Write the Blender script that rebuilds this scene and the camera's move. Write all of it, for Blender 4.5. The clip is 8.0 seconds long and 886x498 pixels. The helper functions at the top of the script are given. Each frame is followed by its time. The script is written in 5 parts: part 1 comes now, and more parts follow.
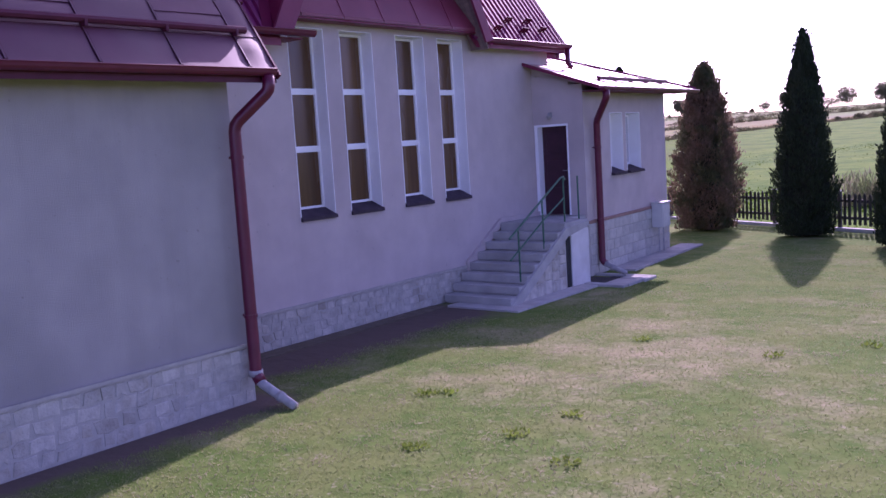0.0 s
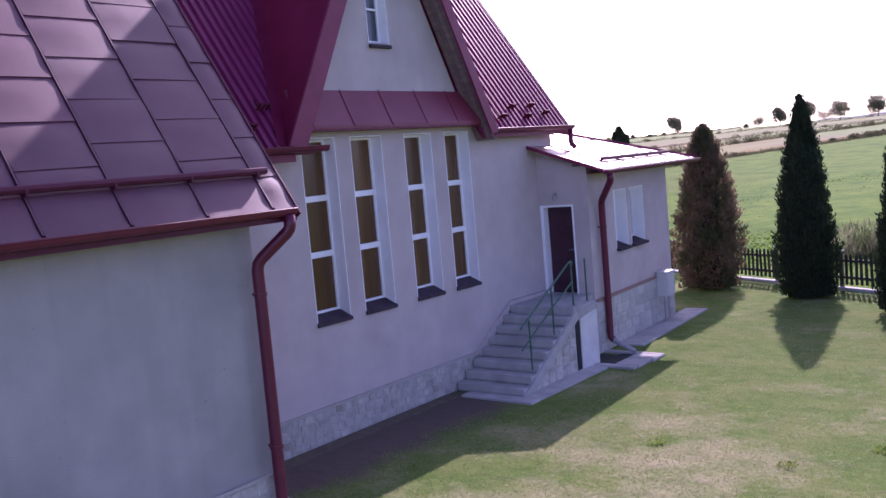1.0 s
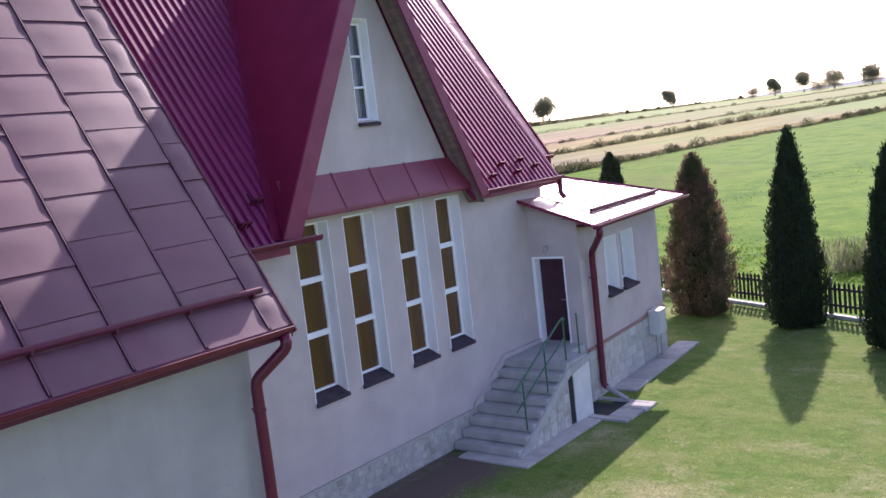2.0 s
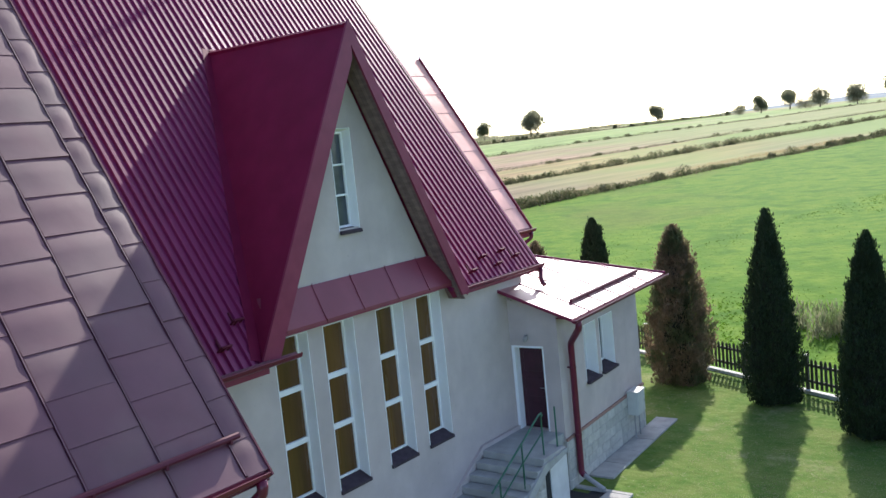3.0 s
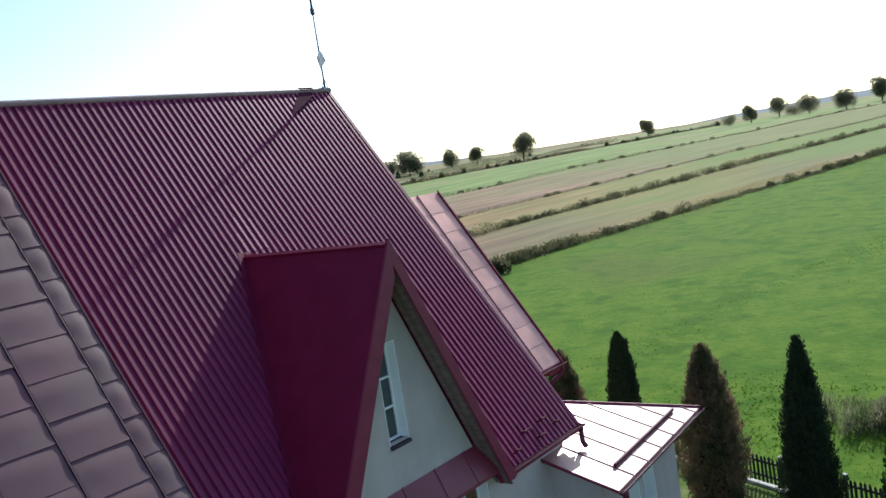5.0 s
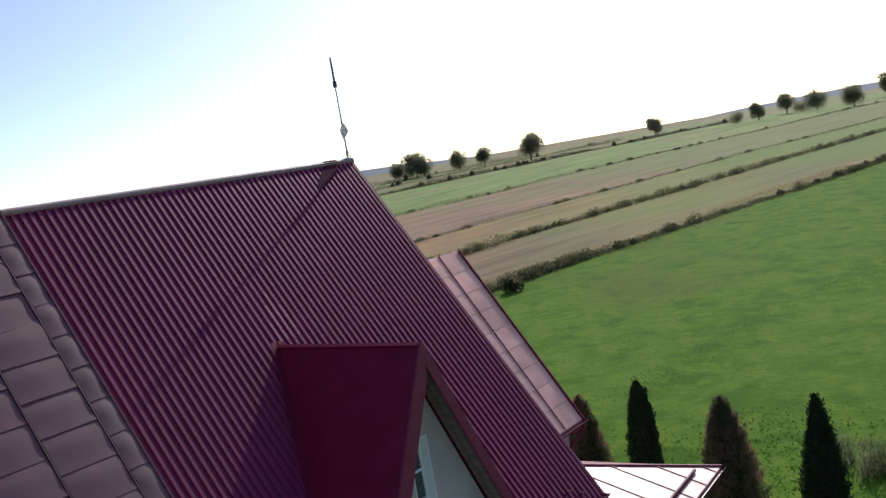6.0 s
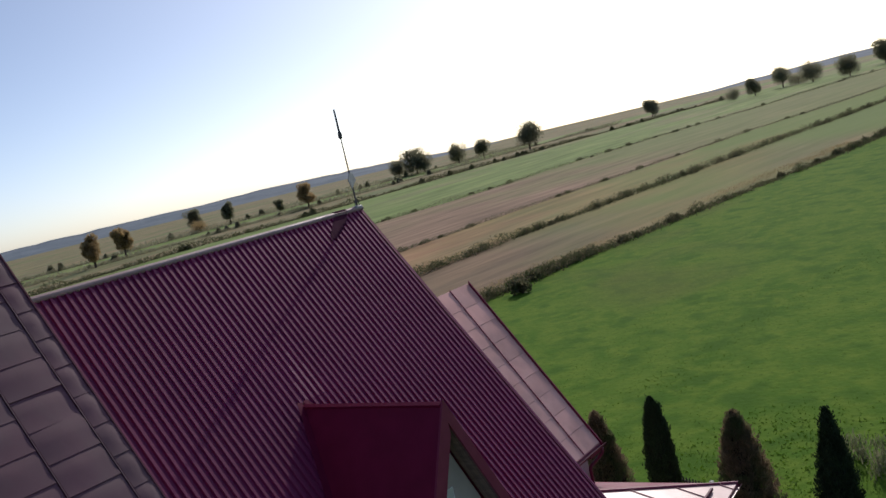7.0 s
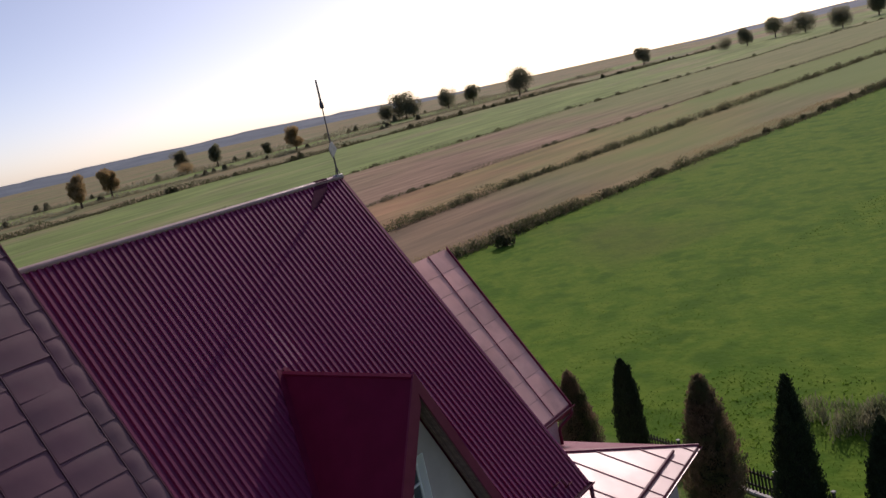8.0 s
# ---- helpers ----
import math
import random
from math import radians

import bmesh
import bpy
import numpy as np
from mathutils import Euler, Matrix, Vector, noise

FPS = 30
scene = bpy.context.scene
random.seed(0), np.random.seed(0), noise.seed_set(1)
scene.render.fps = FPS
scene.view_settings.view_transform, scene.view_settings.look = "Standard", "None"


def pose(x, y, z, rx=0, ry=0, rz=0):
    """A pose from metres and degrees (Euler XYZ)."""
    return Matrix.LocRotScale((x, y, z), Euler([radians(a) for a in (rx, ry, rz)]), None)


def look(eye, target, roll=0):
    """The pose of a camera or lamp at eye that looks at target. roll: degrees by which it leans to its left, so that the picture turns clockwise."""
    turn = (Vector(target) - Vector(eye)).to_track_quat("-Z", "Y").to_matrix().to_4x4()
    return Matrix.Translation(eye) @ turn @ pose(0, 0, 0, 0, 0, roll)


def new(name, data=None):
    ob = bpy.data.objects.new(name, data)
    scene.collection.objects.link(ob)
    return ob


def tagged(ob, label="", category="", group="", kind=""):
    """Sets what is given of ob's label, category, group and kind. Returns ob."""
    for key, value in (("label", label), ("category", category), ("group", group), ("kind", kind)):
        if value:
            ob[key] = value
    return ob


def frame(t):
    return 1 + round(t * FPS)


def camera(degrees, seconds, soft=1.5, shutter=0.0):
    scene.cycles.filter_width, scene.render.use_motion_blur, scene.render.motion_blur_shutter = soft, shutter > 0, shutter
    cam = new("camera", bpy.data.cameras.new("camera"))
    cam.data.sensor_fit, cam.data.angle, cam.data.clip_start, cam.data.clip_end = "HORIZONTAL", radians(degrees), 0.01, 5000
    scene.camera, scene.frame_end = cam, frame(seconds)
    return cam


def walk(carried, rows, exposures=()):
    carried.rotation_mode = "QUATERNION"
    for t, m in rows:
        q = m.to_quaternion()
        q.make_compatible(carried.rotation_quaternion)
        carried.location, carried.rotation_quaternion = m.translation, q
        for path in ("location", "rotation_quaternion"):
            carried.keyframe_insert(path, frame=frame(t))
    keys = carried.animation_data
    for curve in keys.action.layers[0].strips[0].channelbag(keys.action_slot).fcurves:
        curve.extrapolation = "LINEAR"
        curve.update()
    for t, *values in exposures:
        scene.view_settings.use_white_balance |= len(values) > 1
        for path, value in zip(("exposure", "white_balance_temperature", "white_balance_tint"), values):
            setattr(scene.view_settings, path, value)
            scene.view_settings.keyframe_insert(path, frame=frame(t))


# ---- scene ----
cam = camera(52.0, 8.0)
METRES, EYE, TILT, LEAN, TURN = 15.4, 3.6, -6.0, 3.0, 28.0
PATH = [
    (0, (0.723, 0.443, 3.311), (-0.528, 1.986, 3.081), -3.6),
    (0.5, (0.634, 0.367, 3.965), (-0.628, 1.905, 3.759), -3.4),
    (1, (0.707, 0.21, 4.837), (-0.541, 1.761, 4.649), -5.0),
    (1.2, (0.717, 0.228, 5.208), (-0.524, 1.781, 4.995), -4.9),
    (2.3, (1.227, 0.258, 7.304), (-0.018, 1.804, 7.066), -6.8),
    (2.5, (1.303, 0.319, 7.683), (0.064, 1.87, 7.439), -5.3),
    (3, (1.295, 0.494, 8.683), (0.073, 2.061, 8.457), -5.7),
    (3.5, (1.19, 0.599, 9.641), (-0.027, 2.171, 9.427), -7.0),
    (4, (1.0, 0.65, 10.613), (-0.218, 2.223, 10.4), -8.2),
    (4.5, (0.831, 0.641, 11.606), (-0.391, 2.211, 11.403), -9.1),
    (4.7, (0.673, 0.601, 11.943), (-0.541, 2.179, 11.757), -8.8),
    (6, (0.756, 0.241, 14.579), (-0.473, 1.808, 14.391), -9.8),
    (6.5, (0.904, 0.044, 15.407), (-0.326, 1.611, 15.229), -10.8),
    (7, (1.2, -0.161, 16.099), (-0.038, 1.397, 15.895), -13.3),
    (7.5, (1.525, -0.282, 16.528), (0.299, 1.283, 16.312), -12.3),
    (8, (2.047, -0.445, 16.857), (0.818, 1.099, 16.529), -12.4),
]
LIGHTING = [(0, 0.22, 5800, 76), (1, 0.32, 5950, 62), (2.3, 0.7, 6500, 30), (3.5, 0.4, 6250, 7), (4.5, 0.08, 6150, 5), (6, -0.64, 6350, 15), (7, -1.04, 6500, 18), (8, -1.12, 6950, 31)]
walk(cam, [(t, look(eye, target, roll)) for t, eye, target, roll in PATH], LIGHTING)

# ---- world and sun ----
SUN_AZ, SUN_EL = -16.0, 33.9
SUN_DIR = Vector((math.sin(radians(SUN_AZ)) * math.cos(radians(SUN_EL)), math.cos(radians(SUN_AZ)) * math.cos(radians(SUN_EL)), math.sin(radians(SUN_EL))))
world = bpy.data.worlds.new("world")
scene.world = world
world.use_nodes = True
wn = world.node_tree
sky = wn.nodes.new("ShaderNodeTexSky")
sky.sky_type, sky.sun_disc = "NISHITA", False
sky.sun_elevation, sky.sun_rotation = radians(SUN_EL), radians(SUN_AZ % 360)
sky.air_density, sky.dust_density, sky.ozone_density = 0.5, 1.0, 0.0
wn.nodes["Background"].inputs["Strength"].default_value = 0.27
cast = wn.nodes.new("ShaderNodeMix")
cast.data_type, cast.blend_type = "RGBA", "MULTIPLY"
cast.inputs["Factor"].default_value = 1.0
cast.inputs[7].default_value = (0.91, 1.0, 1.0, 1)
wn.links.new(sky.outputs["Color"], cast.inputs[6])
wn.links.new(cast.outputs[2], wn.nodes["Background"].inputs["Color"])
sun_data = bpy.data.lights.new("sun", "SUN")
sun_data.energy, sun_data.angle, sun_data.color = 4.9, radians(0.55), (1.0, 0.95, 0.86)
sun = new("sun", sun_data)
sun.matrix_world = look(SUN_DIR * 60, (0, 0, 0))


# ---- materials ----
def shader(name, c1, c2, scale=4.0, rough=0.6, rough2=None, bump=0.1, bscale=60.0, metal=0.0, spec=0.5, coat=0.0, c3=None, scale3=0.5, amount3=0.5, each=0.0, stretch=(1, 1, 1), detail=6.0, depth=0.02, sheen=0.0):
    """A procedural surface: two colours by noise, wide stains of a third, gloss that varies, fine relief; each: shift per piece."""
    m = bpy.data.materials.new(name)
    m.use_nodes = True
    n, l = m.node_tree.nodes, m.node_tree.links
    b = n["Principled BSDF"]
    geo = n.new("ShaderNodeNewGeometry")
    mp = n.new("ShaderNodeMapping")
    mp.inputs["Scale"].default_value = stretch
    l.new(geo.outputs["Position"], mp.inputs["Vector"])

    def grain(s, d=6.0):
        t = n.new("ShaderNodeTexNoise")
        t.inputs["Scale"].default_value, t.inputs["Detail"].default_value = s, d
        l.new(mp.outputs["Vector"], t.inputs["Vector"])
        return t

    def ramp(src, lo, hi):
        r = n.new("ShaderNodeMapRange")
        r.inputs["From Min"].default_value, r.inputs["From Max"].default_value = lo, hi
        l.new(src, r.inputs["Value"])
        return r.outputs["Result"]

    def mix(fac, a, c):
        x = n.new("ShaderNodeMix")
        x.data_type = "RGBA"
        if isinstance(fac, float):
            x.inputs["Factor"].default_value = fac
        else:
            l.new(fac, x.inputs["Factor"])
        for sock, v in (("A", a), ("B", c)):
            s = [i for i in x.inputs if i.name == sock and i.type == "RGBA"][0]
            if isinstance(v, tuple):
                s.default_value = (*v, 1)
            else:
                l.new(v, s)
        return [o for o in x.outputs if o.type == "RGBA"][0]

    g = grain(scale, detail)
    col = mix(ramp(g.outputs["Fac"], 0.32, 0.68), c1, c2)
    if c3:
        g3 = grain(scale3, 4.0)
        f3 = ramp(g3.outputs["Fac"], 0.5, 0.68)
        ml = n.new("ShaderNodeMath")
        ml.operation = "MULTIPLY"
        l.new(f3, ml.inputs[0])
        ml.inputs[1].default_value = amount3
        col = mix(ml.outputs[0], col, c3)
    if each:
        info = n.new("ShaderNodeObjectInfo")
        hsv = n.new("ShaderNodeHueSaturation")
        r = n.new("ShaderNodeMapRange")
        r.inputs["To Min"].default_value, r.inputs["To Max"].default_value = 1 - each, 1 + each
        l.new(info.outputs["Random"], r.inputs["Value"])
        l.new(r.outputs["Result"], hsv.inputs["Value"])
        l.new(col, hsv.inputs["Color"])
        col = hsv.outputs["Color"]
    l.new(col, b.inputs["Base Color"])
    b.inputs["Metallic"].default_value = metal
    b.inputs["Specular IOR Level"].default_value = spec
    b.inputs["Coat Weight"].default_value = coat
    b.inputs["Coat Roughness"].default_value = 0.5
    if sheen:
        b.inputs["Sheen Weight"].default_value, b.inputs["Sheen Roughness"].default_value = sheen, 0.5
        b.inputs["Sheen Tint"].default_value = (0.95, 1.0, 0.92, 1)
    if rough2 is not None:
        gr = grain(scale * 0.7, 3.0)
        r = n.new("ShaderNodeMapRange")
        r.inputs["From Min"].default_value, r.inputs["From Max"].default_value = 0.3, 0.7
        r.inputs["To Min"].default_value, r.inputs["To Max"].default_value = rough, rough2
        l.new(gr.outputs["Fac"], r.inputs["Value"])
        l.new(r.outputs["Result"], b.inputs["Roughness"])
    else:
        b.inputs["Roughness"].default_value = rough
    if bump:
        gb = grain(bscale, 4.0)
        bp = n.new("ShaderNodeBump")
        bp.inputs["Strength"].default_value, bp.inputs["Distance"].default_value = bump, depth
        l.new(gb.outputs["Fac"], bp.inputs["Height"])
        l.new(bp.outputs["Normal"], b.inputs["Normal"])
    return m


def leafy(name, c1, c2, c3, rough=0.65, through_light=0.4):
    """Foliage: colour differs from leaf to leaf and from patch to patch."""
    m = bpy.data.materials.new(name)
    m.use_nodes = True
    n, l = m.node_tree.nodes, m.node_tree.links
    b = n["Principled BSDF"]
    geo = n.new("ShaderNodeNewGeometry")
    t = n.new("ShaderNodeTexNoise")
    t.inputs["Scale"].default_value = 1.3
    l.new(geo.outputs["Position"], t.inputs["Vector"])
    r1 = n.new("ShaderNodeMix")
    r1.data_type = "RGBA"
    r1.inputs[6].default_value, r1.inputs[7].default_value = (*c1, 1), (*c2, 1)
    l.new(geo.outputs["Random Per Island"], r1.inputs["Factor"])
    mr = n.new("ShaderNodeMapRange")
    mr.inputs["From Min"].default_value, mr.inputs["From Max"].default_value = 0.45, 0.65
    l.new(t.outputs["Fac"], mr.inputs["Value"])
    r2 = n.new("ShaderNodeMix")
    r2.data_type = "RGBA"
    r2.inputs[7].default_value = (*c3, 1)
    l.new(mr.outputs["Result"], r2.inputs["Factor"])
    l.new(r1.outputs[2], r2.inputs[6])
    l.new(r2.outputs[2], b.inputs["Base Color"])
    b.inputs["Roughness"].default_value = rough
    b.inputs["Specular IOR Level"].default_value = 0.25
    tr = n.new("ShaderNodeBsdfTranslucent")
    l.new(r2.outputs[2], tr.inputs["Color"])
    both = n.new("ShaderNodeMixShader")
    both.inputs["Fac"].default_value = through_light
    l.new(b.outputs["BSDF"], both.inputs[1])
    l.new(tr.outputs["BSDF"], both.inputs[2])
    l.new(both.outputs["Shader"], n["Material Output"].inputs["Surface"])
    return m


RED1, RED2 = (0.195, 0.007, 0.07), (0.235, 0.012, 0.088)
M_PANEL = shader("red_sheet_panel", (0.09, 0.011, 0.03), (0.115, 0.017, 0.04), 1.5, 0.5, 0.62, 0.22, 1.4, coat=0.0, spec=0.95, c3=(0.13, 0.075, 0.075), scale3=0.8, amount3=0.3, each=0.08, depth=0.03, sheen=0.04)
M_SKIRT = shader("red_skirt_sheet", (0.19, 0.022, 0.045), (0.23, 0.03, 0.055), 1.5, 0.45, 0.55, 0.12, 2.2, spec=0.6, each=0.05)
# wine-red sheet whose base is lightened to carry the sun's glare
M_BRIGHT = shader("glare_red_sheet", (0.34, 0.14, 0.15), (0.4, 0.18, 0.18), 1.5, 0.42, 0.52, 0.15, 2.2, coat=0.6, spec=1.0, each=0.06, depth=0.02)
# lighter red for the sun glints painted on four ribs
M_GLINT = shader("glint_red", (0.3, 0.05, 0.1), (0.36, 0.09, 0.13), 3.0, 0.36, 0.42, spec=1.0)
# pale pink base: sun glare on the red chancel sheets, put into the colour
M_CHANCEL = shader("glare_pink_sheet", (0.6, 0.33, 0.29), (0.68, 0.39, 0.345), 1.5, 0.52, 0.62, 0.3, 2.4, metal=0.5, spec=0.8, c3=(0.34, 0.19, 0.17), scale3=0.9, amount3=0.5, each=0.1, depth=0.03)
M_RIB = shader("red_trapezoid_sheet", RED1, RED2, 1.2, 0.48, 0.56, 0.05, 30, spec=0.55, c3=(0.15, 0.018, 0.045), scale3=0.6, amount3=0.3)
M_TRIM = shader("red_flashing", (0.2, 0.02, 0.058), (0.235, 0.028, 0.07), 3.0, 0.42, 0.52, 0.06, 12, spec=0.35)
M_DORMER = shader("smooth_red_sheet", (0.155, 0.005, 0.034), (0.19, 0.008, 0.044), 2.0, 0.5, 0.6, 0.06, 6, spec=0.2, c3=(0.2, 0.012, 0.036), scale3=0.5, amount3=0.5)
# pale base: the ridge's sunlit top is put into the colour
M_RIDGE = shader("sunlit_ridge_sheet", (0.33, 0.215, 0.215), (0.4, 0.275, 0.27), 3.0, 0.45, 0.6, 0.1, 12, spec=0.5, c3=(0.24, 0.12, 0.13), scale3=0.7, amount3=0.5)
M_BAR = shader("dull_red_tube", (0.09, 0.012, 0.03), (0.12, 0.018, 0.04), 4.0, 0.5, 0.6, 0.08, 12, spec=0.3)
M_HOOK = shader("dull_red_hook", (0.1, 0.01, 0.028), (0.13, 0.016, 0.036), 8, 0.7, spec=0.2)
# purple as dark as a cast shadow, for the patch below the ridge
M_RIDGE_SHADOW = shader("ridge_shadow_purple", (0.06, 0.01, 0.03), (0.08, 0.014, 0.038), 6, 0.85, spec=0.1)
M_PIPE = shader("red_pipe", (0.115, 0.006, 0.028), (0.145, 0.01, 0.036), 5.0, 0.3, 0.4, 0.04, 20)
M_STUCCO = shader("grey_render", (0.52, 0.435, 0.415), (0.58, 0.49, 0.465), 2.2, 0.92, None, 0.55, 90, c3=(0.42, 0.35, 0.33), scale3=0.6, amount3=0.6, depth=0.012)
def specked(m, amount):
    """Small dark pits and faint rain streaks in a rendered wall."""
    n, l = m.node_tree.nodes, m.node_tree.links
    b = n["Principled BSDF"]
    old = b.inputs["Base Color"].links[0].from_socket
    geo, run = n.new("ShaderNodeNewGeometry"), n.new("ShaderNodeMapping")
    run.inputs["Scale"].default_value = (2.2, 2.2, 0.16)
    l.new(geo.outputs["Position"], run.inputs["Vector"])
    for source, s, lo, hi, tone in ((geo.outputs["Position"], 11.0, 0.68, 0.76, 0.72), (run.outputs["Vector"], 1.6, 0.52, 0.78, 0.92)):
        t, r, x = n.new("ShaderNodeTexNoise"), n.new("ShaderNodeMapRange"), n.new("ShaderNodeHueSaturation")
        t.inputs["Scale"].default_value, t.inputs["Detail"].default_value = s, 5.0
        l.new(source, t.inputs["Vector"])
        r.inputs["From Min"].default_value, r.inputs["From Max"].default_value = lo, hi
        r.inputs["To Min"].default_value, r.inputs["To Max"].default_value = 1.0, 1.0 - (1.0 - tone) * amount
        l.new(t.outputs["Fac"], r.inputs["Value"])
        l.new(r.outputs["Result"], x.inputs["Value"])
        l.new(old, x.inputs["Color"])
        old = x.outputs["Color"]
    l.new(old, b.inputs["Base Color"])


specked(M_STUCCO, 0.6)
# darker than grey_render: partly its own tone, partly shading put into the colour
M_STUCCO_NAVE = shader("nave_render_darkened", (0.36, 0.33, 0.315), (0.415, 0.38, 0.36), 1.6, 0.93, None, 0.6, 80, c3=(0.28, 0.262, 0.25), scale3=0.45, amount3=0.7, depth=0.014)
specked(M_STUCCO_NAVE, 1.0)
M_WHITE = shader("white_paint", (0.9, 0.89, 0.9), (0.93, 0.92, 0.93), 6, 0.5, None, 0.08, 80, c3=(0.8, 0.79, 0.79), scale3=2.0, amount3=0.2)
M_WHITEWALL = shader("whitewash", (0.62, 0.6, 0.585), (0.7, 0.68, 0.665), 4, 0.85, None, 0.3, 70, c3=(0.5, 0.48, 0.45), scale3=1.4, amount3=0.5)
M_AMBER = shader("amber_glass", (0.085, 0.038, 0.011), (0.14, 0.066, 0.02), 4.0, 0.2, 0.32, 0.08, 10, spec=0.45, each=0.2, stretch=(1.1, 1.1, 0.1))
M_GLASS = shader("dark_glass", (0.05, 0.06, 0.075), (0.08, 0.09, 0.11), 3, 0.1, 0.2, 0.03, 6)
M_SILL = shader("dark_sill_tile", (0.055, 0.04, 0.05), (0.08, 0.06, 0.072), 7, 0.8, 0.9, 0.1, 40, spec=0.12)
M_STONE = shader("pale_stone", (0.4, 0.375, 0.335), (0.53, 0.5, 0.445), 9, 0.9, None, 0.8, 28, c3=(0.31, 0.26, 0.2), scale3=2.5, amount3=0.6, each=0.14)
M_MORTAR = shader("mortar", (0.39, 0.365, 0.33), (0.47, 0.445, 0.4), 9, 0.95, None, 0.4, 60)
M_CONCRETE = shader("concrete", (0.36, 0.35, 0.335), (0.45, 0.44, 0.42), 3.5, 0.9, None, 0.4, 70, c3=(0.27, 0.265, 0.25), scale3=1.2, amount3=0.6)
M_BLOCK = shader("cut_stone_block", (0.45, 0.43, 0.39), (0.56, 0.53, 0.48), 7, 0.9, None, 0.5, 40, each=0.12)
M_REDLINE = shader("red_brick_band", (0.3, 0.165, 0.13), (0.36, 0.21, 0.17), 8, 0.85, None, 0.3, 50)
M_DOOR = shader("maroon_door", (0.045, 0.009, 0.018), (0.06, 0.013, 0.025), 5, 0.4, 0.5, 0.05, 20)
# near-black colour in place of the shade inside holes
M_HOLE_SHADE = shader("hole_shade", (0.02, 0.02, 0.02), (0.03, 0.03, 0.03), 4, 0.9)
M_SOFFIT = shader("brown_boards", (0.16, 0.1, 0.095), (0.25, 0.165, 0.15), 4, 0.75, None, 0.4, 30, stretch=(1, 1, 3), each=0.15)
M_GREEN = shader("green_iron", (0.02, 0.10, 0.06), (0.03, 0.14, 0.08), 8, 0.45)
M_IRON = shader("galvanised_iron", (0.3, 0.3, 0.31), (0.4, 0.4, 0.41), 9, 0.45, 0.6, metal=0.8)
M_MAST = shader("dark_iron", (0.06, 0.055, 0.06), (0.1, 0.09, 0.09), 9, 0.5, metal=0.4)
M_BOX = shader("pale_grey_box", (0.5, 0.5, 0.48), (0.58, 0.58, 0.56), 4, 0.5, 0.6, 0.05, 20)
M_FENCE = shader("weathered_pickets", (0.05, 0.045, 0.038), (0.09, 0.08, 0.068), 9, 0.85, None, 0.4, 40, stretch=(3, 3, 0.5), each=0.25)
M_ELBOW = shader("grey_plastic", (0.3, 0.29, 0.29), (0.42, 0.4, 0.4), 9, 0.5, 0.7, 0.2, 30)
M_KERB = shader("pale_concrete_kerb", (0.5, 0.49, 0.46), (0.6, 0.59, 0.56), 4, 0.9, None, 0.3, 50)
M_BARK = shader("bark", (0.05, 0.035, 0.025), (0.09, 0.065, 0.045), 12, 0.9, None, 0.5, 30)
M_THUJA = leafy("thuja_green", (0.016, 0.032, 0.016), (0.038, 0.062, 0.026), (0.024, 0.038, 0.017), through_light=0.2)
M_THUJA_BROWN = leafy("thuja_browning", (0.14, 0.115, 0.07), (0.25, 0.17, 0.11), (0.09, 0.11, 0.05), through_light=0.55)
# near-black: the shade within a crown, put into a colour
M_THUJA_CORE = shader("thuja_inner_shade", (0.012, 0.016, 0.008), (0.02, 0.022, 0.012), 6, 0.95)
# paler than leaves are: distance haze is put into the green
M_TREE_FAR = leafy("field_tree_hazed", (0.2, 0.22, 0.14), (0.27, 0.28, 0.18), (0.25, 0.21, 0.14), through_light=0.72)
M_TREE_YELLOW = leafy("field_tree_yellow", (0.36, 0.26, 0.13), (0.43, 0.31, 0.16), (0.3, 0.24, 0.12), through_light=0.68)
M_HEDGE = leafy("field_margin_growth", (0.09, 0.1, 0.05), (0.19, 0.165, 0.1), (0.078, 0.1, 0.04), through_light=0.5)
M_STRAW = leafy("straw_grass", (0.36, 0.28, 0.15), (0.44, 0.34, 0.2), (0.33, 0.28, 0.13), through_light=0.5)
M_DRY = leafy("dry_meadow_stalks", (0.17, 0.185, 0.1), (0.28, 0.27, 0.17), (0.11, 0.15, 0.06), through_light=0.5)
M_GRASS = leafy("grass_blades", (0.19, 0.27, 0.085), (0.28, 0.32, 0.14), (0.34, 0.33, 0.2), through_light=0.6)
M_WEED = leafy("fresh_weeds", (0.13, 0.22, 0.03), (0.19, 0.27, 0.05), (0.16, 0.23, 0.04), through_light=0.6)
M_MEADOW_TUFT = leafy("meadow_tuft", (0.055, 0.12, 0.01), (0.11, 0.21, 0.02), (0.085, 0.17, 0.015), through_light=0.6)
# bluish grey: the haze of distance is put into the base colour
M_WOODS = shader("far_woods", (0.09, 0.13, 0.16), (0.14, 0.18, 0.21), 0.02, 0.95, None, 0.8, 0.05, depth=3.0)


